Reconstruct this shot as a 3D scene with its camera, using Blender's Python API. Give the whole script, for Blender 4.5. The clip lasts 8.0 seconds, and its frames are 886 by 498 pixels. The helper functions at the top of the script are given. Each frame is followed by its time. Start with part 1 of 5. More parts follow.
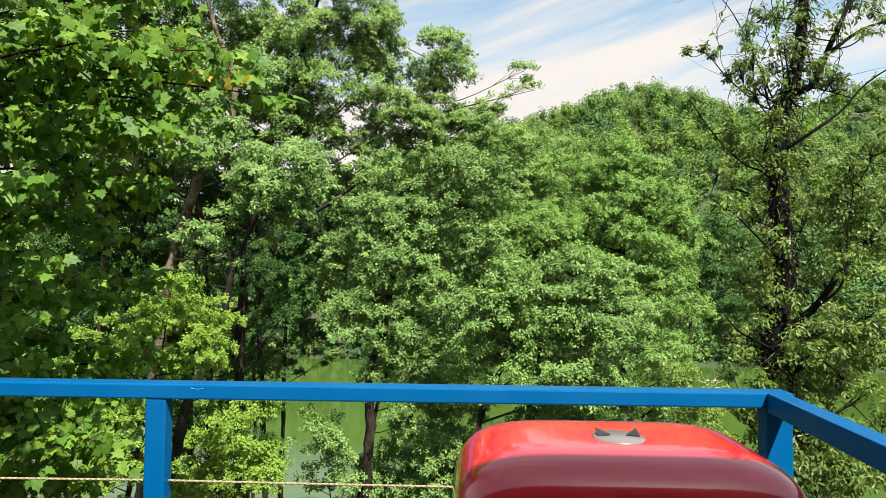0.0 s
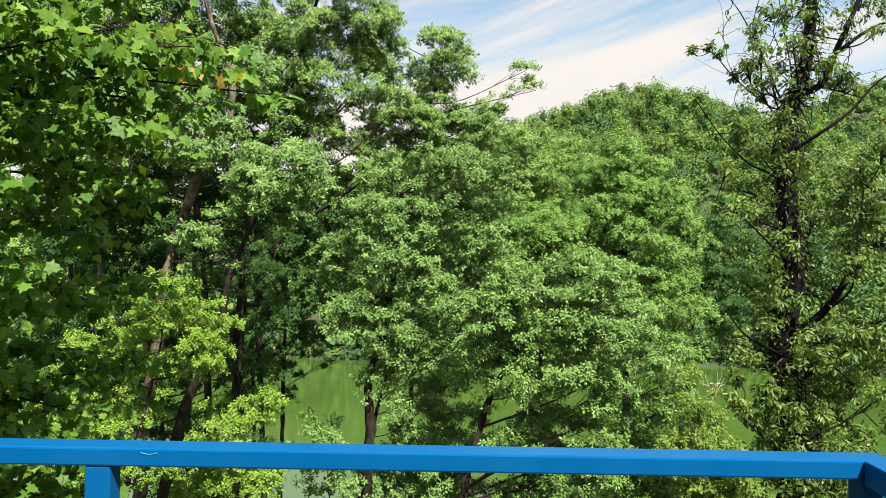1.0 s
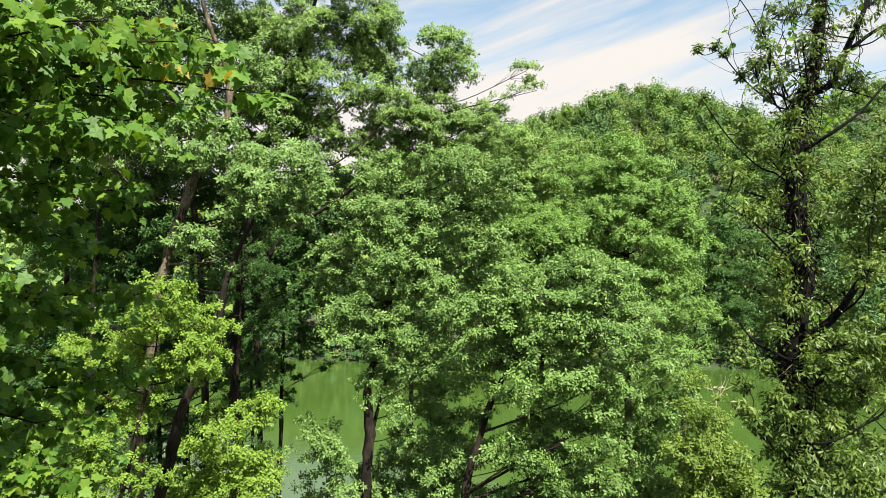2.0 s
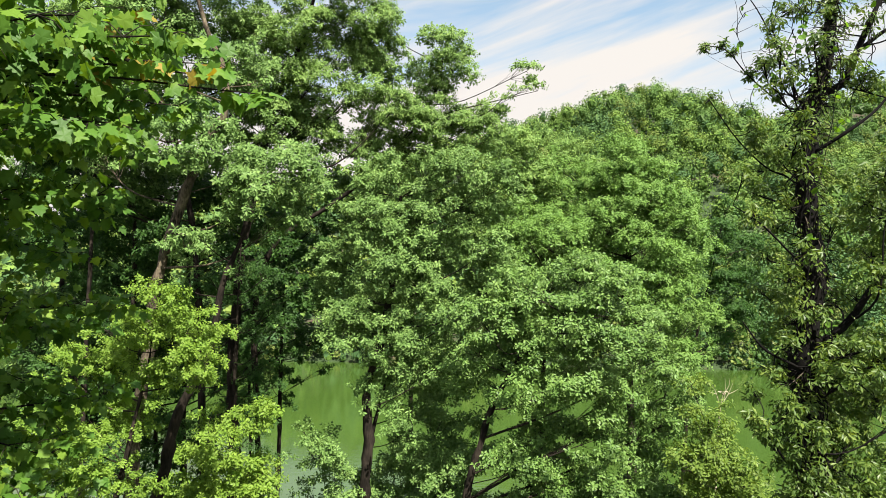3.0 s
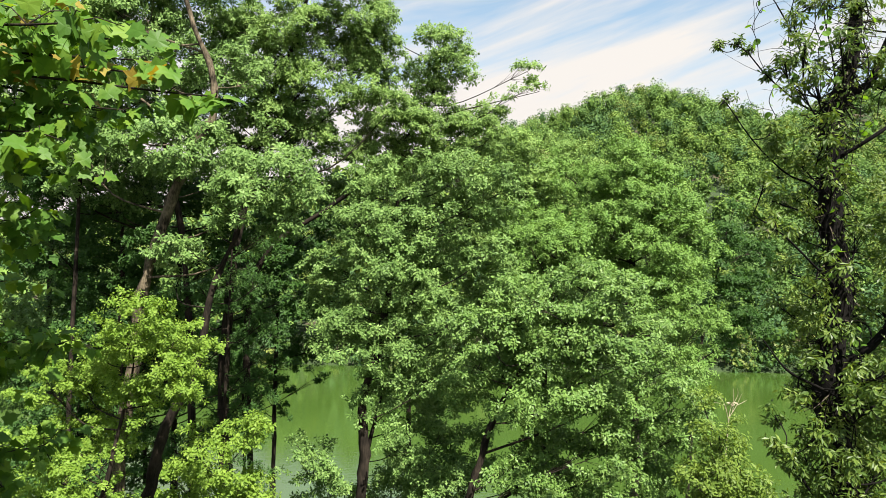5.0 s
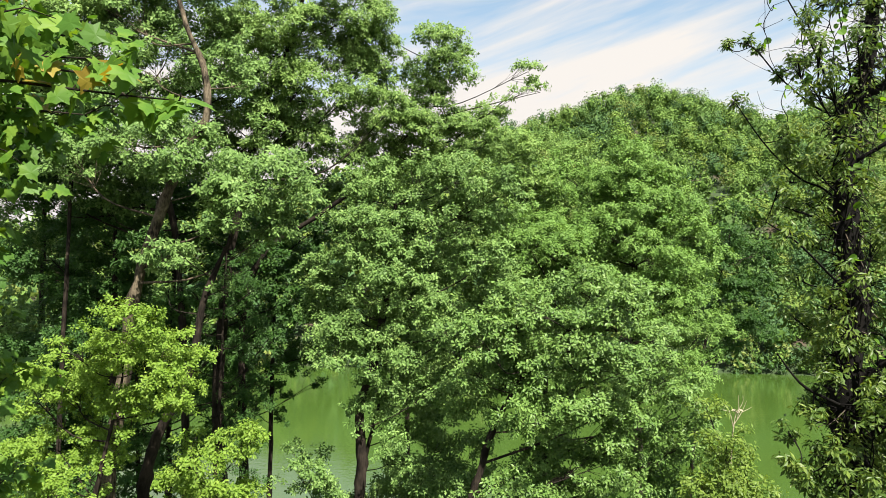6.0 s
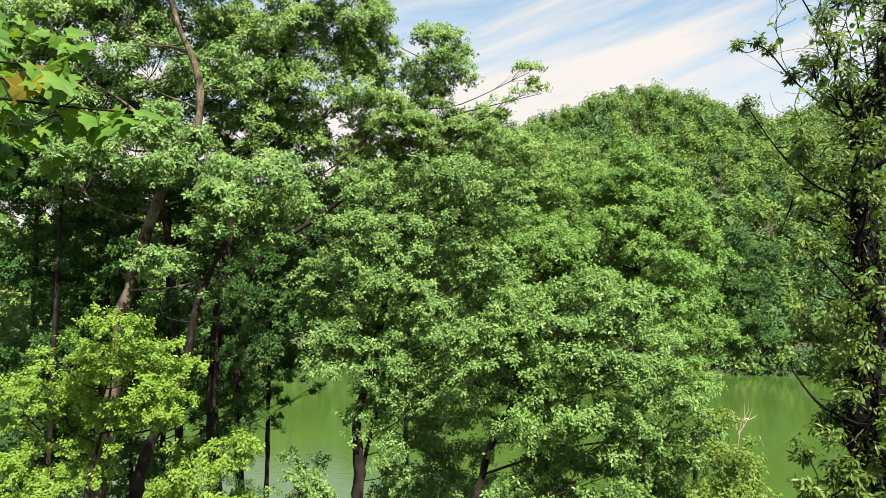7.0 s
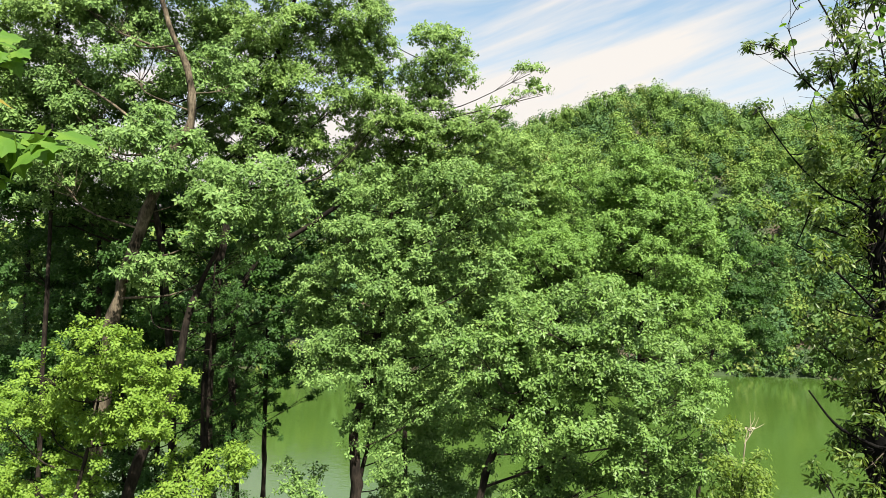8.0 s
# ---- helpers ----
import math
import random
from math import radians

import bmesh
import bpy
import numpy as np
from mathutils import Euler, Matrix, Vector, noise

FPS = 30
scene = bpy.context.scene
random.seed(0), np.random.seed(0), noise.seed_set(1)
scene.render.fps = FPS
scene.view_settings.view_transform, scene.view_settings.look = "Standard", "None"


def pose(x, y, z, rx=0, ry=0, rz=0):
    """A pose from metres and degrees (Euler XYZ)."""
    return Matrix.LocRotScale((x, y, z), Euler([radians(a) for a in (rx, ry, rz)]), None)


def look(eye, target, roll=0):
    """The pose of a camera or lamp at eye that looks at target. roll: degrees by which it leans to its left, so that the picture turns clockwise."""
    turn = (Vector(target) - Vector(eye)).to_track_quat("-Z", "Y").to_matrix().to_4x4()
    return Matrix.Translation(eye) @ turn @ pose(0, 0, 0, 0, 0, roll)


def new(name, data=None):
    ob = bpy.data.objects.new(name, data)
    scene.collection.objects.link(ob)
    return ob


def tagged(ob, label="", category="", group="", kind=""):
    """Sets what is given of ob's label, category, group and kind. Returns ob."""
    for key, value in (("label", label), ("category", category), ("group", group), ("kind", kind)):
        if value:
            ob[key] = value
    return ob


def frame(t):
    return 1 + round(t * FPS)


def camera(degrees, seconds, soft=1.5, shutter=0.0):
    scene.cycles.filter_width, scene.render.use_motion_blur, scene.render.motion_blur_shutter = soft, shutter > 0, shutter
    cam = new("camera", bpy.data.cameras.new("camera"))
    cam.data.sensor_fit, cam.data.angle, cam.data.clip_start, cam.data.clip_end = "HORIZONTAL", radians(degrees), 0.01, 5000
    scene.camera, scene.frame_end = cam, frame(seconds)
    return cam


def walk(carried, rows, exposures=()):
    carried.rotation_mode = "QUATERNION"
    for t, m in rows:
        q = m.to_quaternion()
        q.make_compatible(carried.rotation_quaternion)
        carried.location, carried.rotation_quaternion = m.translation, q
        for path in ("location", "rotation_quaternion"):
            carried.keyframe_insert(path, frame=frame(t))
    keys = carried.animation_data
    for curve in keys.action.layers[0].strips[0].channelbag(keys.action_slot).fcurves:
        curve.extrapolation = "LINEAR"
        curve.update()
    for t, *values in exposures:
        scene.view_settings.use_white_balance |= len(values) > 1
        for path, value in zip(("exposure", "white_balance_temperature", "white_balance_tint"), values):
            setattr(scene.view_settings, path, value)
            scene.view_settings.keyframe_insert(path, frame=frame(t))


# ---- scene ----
cam = camera(69.6, 8.0, soft=0.7)
METRES, EYE, TILT, LEAN, TURN = 4.0, 1.336, 2.2, -0.6, 0.0
ROWS = [
    (0.0, 0.0, 0.0, 0.0, -0.0, 0.0, -0.0),
    (0.5, -0.0033, 0.0368, 0.0072, 0.01, 0.03, 0.01),
    (1.0, -0.0063, 0.0766, 0.0142, 0.01, 0.05, 0.01),
    (1.5, -0.0088, 0.1202, 0.0219, 0.0, 0.08, 0.02),
    (3.0, -0.0112, 0.2728, 0.0549, -0.01, 0.16, 0.07),
    (3.5, -0.0097, 0.3299, 0.0682, -0.02, 0.18, 0.1),
    (4.0, -0.0068, 0.3902, 0.0828, -0.03, 0.21, 0.13),
    (4.5, -0.0025, 0.454, 0.1006, -0.04, 0.22, 0.16),
    (6.0, 0.01, 0.6634, 0.1586, -0.07, 0.26, 0.21),
    (6.5, 0.0152, 0.7358, 0.1831, -0.07, 0.26, 0.22),
    (7.0, 0.0231, 0.81, 0.2094, -0.04, 0.27, 0.24),
    (7.5, 0.0317, 0.8852, 0.2386, -0.02, 0.26, 0.26),
    (8.0, 0.0374, 0.9591, 0.2678, -0.0, 0.27, 0.27),
]
walk(cam, [(t, pose(0, 0, EYE, TILT, LEAN, TURN) @ pose(METRES * x, METRES * y, METRES * z, 90 + pitch, roll, yaw)) for t, x, y, z, yaw, pitch, roll in ROWS])

# ---- light ----
SUN_WAY = Vector((0.34, -0.66, 1.0)).normalized()   # towards the sun
EXPOSURE = 1.57
scene.view_settings.exposure = EXPOSURE


def node(tree_, kind, **values):
    n = tree_.nodes.new(kind)
    for key, value in values.items():
        n.inputs[key.replace("_", " ")].default_value = value
    return n


def ramp(tree_, stops):
    r = tree_.nodes.new("ShaderNodeValToRGB")
    el = r.color_ramp.elements
    while len(el) < len(stops):
        el.new(0.5)
    for e, (p, c) in zip(el, stops):
        e.position, e.color = p, (*c, 1) if len(c) == 3 else c
    return r


def make_world():
    w = bpy.data.worlds.new("sky")
    scene.world = w
    w.use_nodes = True
    t = w.node_tree
    t.nodes.clear()
    link = t.links.new
    out = t.nodes.new("ShaderNodeOutputWorld")
    sky = t.nodes.new("ShaderNodeTexSky")
    sky.sky_type, sky.sun_disc = "NISHITA", False
    sky.sun_elevation = math.asin(SUN_WAY.z)
    sky.sun_rotation = math.atan2(SUN_WAY.x, SUN_WAY.y)
    clear = node(t, "ShaderNodeBackground", Strength=0.076)
    cool = t.nodes.new("ShaderNodeMix")
    cool.data_type, cool.blend_type = "RGBA", "MULTIPLY"
    cool.inputs["Factor"].default_value = 1.0
    cool.inputs[7].default_value = (0.94, 1.12, 1.02, 1)
    link(sky.outputs["Color"], cool.inputs[6])
    link(cool.outputs[2], clear.inputs["Color"])
    # thin streaked cloud, denser towards the horizon
    co = t.nodes.new("ShaderNodeTexCoord")
    turn = t.nodes.new("ShaderNodeMapping")
    turn.inputs["Rotation"].default_value = (0, radians(15), 0)
    link(co.outputs["Generated"], turn.inputs["Vector"])
    stretch = t.nodes.new("ShaderNodeMapping")
    stretch.inputs["Scale"].default_value = (1.3, 1.0, 10.5)
    stretch.inputs["Location"].default_value = (0.25, 0.0, 0.25)
    link(turn.outputs["Vector"], stretch.inputs["Vector"])
    streak = node(t, "ShaderNodeTexNoise", Scale=1.7, Detail=6.0, Roughness=0.55, Distortion=0.35)
    link(stretch.outputs["Vector"], streak.inputs["Vector"])
    sep = t.nodes.new("ShaderNodeSeparateXYZ")
    link(co.outputs["Generated"], sep.inputs["Vector"])
    low = t.nodes.new("ShaderNodeMapRange")
    low.inputs["From Min"].default_value, low.inputs["From Max"].default_value = 0.16, 0.44
    low.inputs["To Min"].default_value, low.inputs["To Max"].default_value = 0.30, -0.06
    link(sep.outputs["Z"], low.inputs["Value"])
    add = t.nodes.new("ShaderNodeMath")
    add.operation = "ADD"
    link(streak.outputs["Fac"], add.inputs[0])
    link(low.outputs["Result"], add.inputs[1])
    mask = ramp(t, [(0.40, (0.22, 0.22, 0.22)), (0.68, (1, 1, 1))])
    link(add.outputs[0], mask.inputs["Fac"])
    cloud = node(t, "ShaderNodeBackground", Strength=0.325)
    cloud.inputs["Color"].default_value = (1.0, 0.945, 0.89, 1)
    mix = t.nodes.new("ShaderNodeMixShader")
    link(mask.outputs["Color"], mix.inputs["Fac"])
    link(clear.outputs[0], mix.inputs[1])
    link(cloud.outputs[0], mix.inputs[2])
    link(mix.outputs[0], out.inputs["Surface"])


make_world()
sun = new("sun", bpy.data.lights.new("sun", "SUN"))
sun.data.energy, sun.data.angle, sun.data.color = 5.0, radians(0.55), (1.0, 0.94, 0.84)
sun.matrix_world = look(SUN_WAY * 50, (0, 0, 0))


# ---- materials ----
def material(name):
    m = bpy.data.materials.new(name)
    m.use_nodes = True
    t = m.node_tree
    return m, t, t.nodes["Principled BSDF"], t.links.new


def leaf_material(name, dark, mid, light, through_=0.4, rough=0.42, spec=0.45, scale=0.9, patch=0.6, stops=(0.08, 0.5, 0.95)):
    m, t, bsdf, link = material(name)
    geo = t.nodes.new("ShaderNodeNewGeometry")
    co = t.nodes.new("ShaderNodeTexCoord")
    big = node(t, "ShaderNodeTexNoise", Scale=scale, Detail=2.0)
    link(co.outputs["Object"], big.inputs["Vector"])
    blend = t.nodes.new("ShaderNodeMath")
    blend.operation = "MULTIPLY_ADD"
    blend.inputs[1].default_value = 1 - patch
    link(geo.outputs["Random Per Island"], blend.inputs[0])
    half = t.nodes.new("ShaderNodeMath")
    half.operation = "MULTIPLY"
    half.inputs[1].default_value = patch
    link(big.outputs["Fac"], half.inputs[0])
    link(half.outputs[0], blend.inputs[2])
    tint = ramp(t, list(zip(stops, (dark, mid, light))))
    link(blend.outputs[0], tint.inputs["Fac"])
    link(tint.outputs["Color"], bsdf.inputs["Base Color"])
    bsdf.inputs["Roughness"].default_value = rough
    bsdf.inputs["Specular IOR Level"].default_value = spec
    glow = t.nodes.new("ShaderNodeBsdfTranslucent")
    warm = node(t, "ShaderNodeHueSaturation", Hue=0.485, Saturation=1.1, Value=1.25)
    link(tint.outputs["Color"], warm.inputs["Color"])
    link(warm.outputs["Color"], glow.inputs["Color"])
    mix = t.nodes.new("ShaderNodeMixShader")
    mix.inputs["Fac"].default_value = through_
    link(bsdf.outputs[0], mix.inputs[1])
    link(glow.outputs[0], mix.inputs[2])
    link(mix.outputs[0], t.nodes["Material Output"].inputs["Surface"])
    return m


LEAF_OAK = leaf_material("oak leaves", (0.0325, 0.0713, 0.017), (0.1151, 0.205, 0.0492), (0.2468, 0.3596, 0.1078), through_=0.24, rough=0.5, spec=0.2)
# oak leaf tints raised a little, so that sunlight sits in the colour
LEAF_SUN = leaf_material("sunlit tree leaves", (0.0357, 0.0775, 0.0152), (0.1252, 0.215, 0.0465), (0.2614, 0.3712, 0.1015), through_=0.24, rough=0.5, spec=0.2)
LEAF_GREYED = leaf_material("greyish oak leaves", (0.0396, 0.093, 0.0195), (0.1091, 0.198, 0.0415), (0.2033, 0.305, 0.0781), through_=0.24, rough=0.45, spec=0.26)
LEAF_LIGHT = leaf_material("yellow-green leaves", (0.078, 0.155, 0.018), (0.15, 0.25, 0.032), (0.25, 0.35, 0.06), through_=0.36, rough=0.5, spec=0.2)
# leaf green darkened to hold the shade of the thicket in its colour
LEAF_SHADE = leaf_material("leaves darkened for shade", (0.022, 0.062, 0.014), (0.042, 0.10, 0.02), (0.075, 0.155, 0.03), rough=0.5, spec=0.2)
LEAF_OLIVE = leaf_material("olive leaves", (0.0434, 0.0744, 0.0112), (0.115, 0.185, 0.028), (0.2204, 0.2958, 0.0522), rough=0.5, spec=0.25)
LEAF_VINE = leaf_material("vine leaves", (0.026, 0.062, 0.011), (0.078, 0.135, 0.022), (0.22, 0.285, 0.055), rough=0.42, spec=0.3)
# the tall tree's yellower green, with sunlight on its crown put into the tint
LEAF_TALL_LIT = leaf_material("yellow-green leaves brightened for sun", (0.0471, 0.112, 0.0207), (0.1134, 0.21, 0.0403), (0.1872, 0.295, 0.0683), through_=0.24, rough=0.5, spec=0.18, patch=0.75)
LEAF_ROUND = leaf_material("round vine leaves", (0.05, 0.12, 0.02), (0.10, 0.21, 0.025), (0.16, 0.30, 0.04), through_=0.55, rough=0.6, spec=0.2)
LEAF_MAPLE = leaf_material("maple leaves", (0.027, 0.085, 0.014), (0.082, 0.175, 0.022), (0.24, 0.345, 0.042), through_=0.42, rough=0.5, spec=0.2)
LEAF_TURNED = leaf_material("turning maple leaves", (0.20, 0.20, 0.03), (0.30, 0.24, 0.035), (0.36, 0.20, 0.04), through_=0.5)
FAR_GREENS = [leaf_material("far forest leaves", (g * w * 0.82, g * 0.84, b * 0.85), (g * w, g, b), (g * w * 1.14, g * 1.1, b * 1.12), through_=0.1, scale=0.12, rough=0.6, spec=0.08, patch=0.85)
              for g, b, w in ((0.185, 0.042, 0.6), (0.15, 0.04, 0.56), (0.215, 0.045, 0.62), (0.105, 0.038, 0.5), (0.175, 0.036, 0.7))]
FAR_GREENS.append(leaf_material("far dull leaves", (0.10, 0.14, 0.035), (0.14, 0.18, 0.045), (0.18, 0.22, 0.055), through_=0.15, scale=0.1, spec=0.12))
# dark tint that paints the shade inside and between the far crowns
FAR_GREENS.append(leaf_material("far leaves darkened as gap shade", (0.04, 0.08, 0.016), (0.055, 0.105, 0.022), (0.07, 0.125, 0.026), through_=0.05, scale=0.5, spec=0.05))


def bark_material(name, dark, light, scale=6.0):
    m, t, bsdf, link = material(name)
    co = t.nodes.new("ShaderNodeTexCoord")
    mp = t.nodes.new("ShaderNodeMapping")
    mp.inputs["Scale"].default_value = (1, 1, 0.22)
    link(co.outputs["Object"], mp.inputs["Vector"])
    ridge = node(t, "ShaderNodeTexNoise", Scale=scale * 3, Detail=8.0, Roughness=0.7)
    patch = node(t, "ShaderNodeTexNoise", Scale=scale * 0.3, Detail=3.0)
    link(mp.outputs["Vector"], ridge.inputs["Vector"])
    link(co.outputs["Object"], patch.inputs["Vector"])
    mixv = t.nodes.new("ShaderNodeMath")
    mixv.operation = "MULTIPLY"
    link(ridge.outputs["Fac"], mixv.inputs[0])
    link(patch.outputs["Fac"], mixv.inputs[1])
    tint = ramp(t, [(0.16, dark), (0.36, light)])
    link(mixv.outputs[0], tint.inputs["Fac"])
    link(tint.outputs["Color"], bsdf.inputs["Base Color"])
    bsdf.inputs["Roughness"].default_value = 0.95
    bsdf.inputs["Specular IOR Level"].default_value = 0.12
    bump = node(t, "ShaderNodeBump", Strength=0.8, Distance=0.03)
    link(ridge.outputs["Fac"], bump.inputs["Height"])
    link(bump.outputs["Normal"], bsdf.inputs["Normal"])
    return m


# lighter tan stands in for sun on the leaning oak's trunk
BARK = bark_material("grey brown bark", (0.016, 0.013, 0.009), (0.16, 0.13, 0.088))
# bark darkened so that shade on the trunks sits in its colour
BARK_DARK = bark_material("bark darkened for shade", (0.008, 0.0065, 0.005), (0.036, 0.028, 0.021))
# base colour blackened to stand in for shade on this trunk and its twigs
BARK_VINE = bark_material("vine-hung bark blackened for shade", (0.003, 0.0027, 0.0024), (0.009, 0.008, 0.007))
VINE_STEM = bark_material("grey dead vine stems", (0.03, 0.025, 0.02), (0.15, 0.125, 0.095))
DEAD_WOOD = bark_material("bleached dead wood", (0.22, 0.18, 0.13), (0.42, 0.37, 0.28))


def paint_material(name, colour, rough, coat=0.0, wear=0.05, spec=0.5):
    m, t, bsdf, link = material(name)
    co = t.nodes.new("ShaderNodeTexCoord")
    big = node(t, "ShaderNodeTexNoise", Scale=7.0, Detail=5.0, Roughness=0.6)
    fine = node(t, "ShaderNodeTexNoise", Scale=160.0, Detail=3.0)
    link(co.outputs["Object"], big.inputs["Vector"])
    link(co.outputs["Object"], fine.inputs["Vector"])
    tint = ramp(t, [(0.3, tuple(c * (1 - wear * 3) for c in colour)), (0.7, tuple(min(1, c * (1 + wear * 3) + wear * 0.2) for c in colour))])
    link(big.outputs["Fac"], tint.inputs["Fac"])
    link(tint.outputs["Color"], bsdf.inputs["Base Color"])
    rr = t.nodes.new("ShaderNodeMapRange")
    rr.inputs["To Min"].default_value, rr.inputs["To Max"].default_value = rough * 0.7, rough * 1.4
    link(big.outputs["Fac"], rr.inputs["Value"])
    link(rr.outputs["Result"], bsdf.inputs["Roughness"])
    bsdf.inputs["Specular IOR Level"].default_value = spec
    bsdf.inputs["Coat Weight"].default_value = coat
    bsdf.inputs["Coat Roughness"].default_value = 0.06
    bump = node(t, "ShaderNodeBump", Strength=0.12, Distance=0.002)
    link(fine.outputs["Fac"], bump.inputs["Height"])
    link(bump.outputs["Normal"], bsdf.inputs["Normal"])
    return m


BLUE = paint_material("glossy blue rail paint", (0.0, 0.066, 0.19), 0.22, wear=0.012, spec=0.07)
PALE_BLUE = paint_material("scratched pale blue paint", (0.05, 0.25, 0.45), 0.5)
RED = paint_material("red enamel", (0.53, 0.007, 0.02), 0.22, coat=1.0, wear=0.03)
GREY_METAL = paint_material("dull grey cast metal", (0.13, 0.12, 0.115), 0.3)
BLACK = paint_material("black painted steel", (0.012, 0.012, 0.013), 0.45)
# siding and deck are paled to brighten their reflection in the lid
SIDING = paint_material("cream siding", (0.70, 0.64, 0.56), 0.7)
DECK_WOOD = paint_material("pale deck wood", (0.42, 0.38, 0.35), 0.8)


def rope_material():
    m, t, bsdf, link = material("tan twisted rope")
    co = t.nodes.new("ShaderNodeTexCoord")
    fib = node(t, "ShaderNodeTexNoise", Scale=220.0, Detail=3.0)
    link(co.outputs["Object"], fib.inputs["Vector"])
    tint = ramp(t, [(0.3, (0.14, 0.115, 0.06)), (0.7, (0.29, 0.25, 0.15))])
    link(fib.outputs["Fac"], tint.inputs["Fac"])
    link(tint.outputs["Color"], bsdf.inputs["Base Color"])
    bsdf.inputs["Roughness"].default_value = 0.9
    return m


ROPE = rope_material()


def water_material():
    m, t, bsdf, link = material("murky green lake water")
    co = t.nodes.new("ShaderNodeTexCoord")
    big = node(t, "ShaderNodeTexNoise", Scale=0.03, Detail=3.0)
    link(co.outputs["Object"], big.inputs["Vector"])
    tint = ramp(t, [(0.35, (0.034, 0.066, 0.011)), (0.65, (0.042, 0.080, 0.014))])
    link(big.outputs["Fac"], tint.inputs["Fac"])
    link(tint.outputs["Color"], bsdf.inputs["Base Color"])
    bsdf.inputs["Roughness"].default_value = 0.05
    bsdf.inputs["IOR"].default_value = 1.66
    mp = t.nodes.new("ShaderNodeMapping")
    mp.inputs["Scale"].default_value = (1.0, 2.2, 1.0)
    link(co.outputs["Object"], mp.inputs["Vector"])
    rip = node(t, "ShaderNodeTexNoise", Scale=1.1, Detail=4.0, Roughness=0.6)
    link(mp.outputs["Vector"], rip.inputs["Vector"])
    bump = node(t, "ShaderNodeBump", Strength=0.12, Distance=0.1)
    link(rip.outputs["Fac"], bump.inputs["Height"])
    link(bump.outputs["Normal"], bsdf.inputs["Normal"])
    return m


WATER = water_material()


def ground_material():
    m, t, bsdf, link = material("leaf litter and earth")
    co = t.nodes.new("ShaderNodeTexCoord")
    big = node(t, "ShaderNodeTexNoise", Scale=0.15, Detail=6.0)
    fine = node(t, "ShaderNodeTexNoise", Scale=5.0, Detail=8.0, Roughness=0.7)
    link(co.outputs["Object"], big.inputs["Vector"])
    link(co.outputs["Object"], fine.inputs["Vector"])
    earth = ramp(t, [(0.3, (0.03, 0.022, 0.014)), (0.7, (0.09, 0.065, 0.04))])
    # low growth darkened to put the shade under the woods into its colour
    green = ramp(t, [(0.3, (0.012, 0.026, 0.006)), (0.7, (0.03, 0.055, 0.012))])
    link(fine.outputs["Fac"], earth.inputs["Fac"])
    link(fine.outputs["Fac"], green.inputs["Fac"])
    pick = ramp(t, [(0.34, (0, 0, 0)), (0.48, (1, 1, 1))])
    link(big.outputs["Fac"], pick.inputs["Fac"])
    mix = t.nodes.new("ShaderNodeMix")
    mix.data_type = "RGBA"
    link(pick.outputs["Color"], mix.inputs["Factor"])
    link(earth.outputs["Color"], mix.inputs[6])
    link(green.outputs["Color"], mix.inputs[7])
    link(mix.outputs[2], bsdf.inputs["Base Color"])
    bsdf.inputs["Roughness"].default_value = 0.95
    bump = node(t, "ShaderNodeBump", Strength=0.7, Distance=0.05)
    link(fine.outputs["Fac"], bump.inputs["Height"])
    link(bump.outputs["Normal"], bsdf.inputs["Normal"])
    return m


GROUND = ground_material()


# ---- mesh helpers ----
def mesh_from(name, verts, faces, mat, smooth=False):
    """faces: an (n, 3) or (n, 4) array"""
    me = bpy.data.meshes.new(name)
    verts, faces = np.asarray(verts, np.float32), np.asarray(faces, np.int32)
    n, k = faces.shape
    me.vertices.add(len(verts))
    me.vertices.foreach_set("co", verts.ravel())
    me.loops.add(n * k)
    me.loops.foreach_set("vertex_index", faces.ravel())
    me.polygons.add(n)
    me.polygons.foreach_set("loop_start", np.arange(0, n * k, k, dtype=np.int32))
    me.polygons.foreach_set("use_smooth", np.full(n, smooth, dtype=bool))
    me.update(calc_edges=True)
    me.materials.append(mat)
    return me


def part(name, bm, mat, parent=None, label="", smooth=False):
    """links a bmesh as one mesh object, under parent where there is one"""
    me = bpy.data.meshes.new(name)
    bm.normal_update()
    bm.to_mesh(me)
    bm.free()
    for p in me.polygons:
        p.use_smooth = smooth
    me.materials.append(mat)
    ob = new(name, me)
    ob.parent = parent
    if label:
        tagged(ob, label)
    return ob


def mesh_part(name, me, parent, label="", kind=""):
    ob = new(name, me)
    ob.parent = parent
    return tagged(ob, label, kind=kind)


def box(bm, lo, hi, bevel=0.0, m=None):
    made = bmesh.ops.create_cube(bm, size=1.0)["verts"]
    for v in made:
        v.co = Vector([lo[i] + (v.co[i] + 0.5) * (hi[i] - lo[i]) for i in range(3)])
    if bevel:
        edges = list({e for v in made for e in v.link_edges})
        made = bmesh.ops.bevel(bm, geom=edges, offset=bevel, segments=2, affect="EDGES", profile=0.5)["verts"]
    if m is not None:
        bmesh.ops.transform(bm, matrix=m, verts=bm.verts)
    return bm


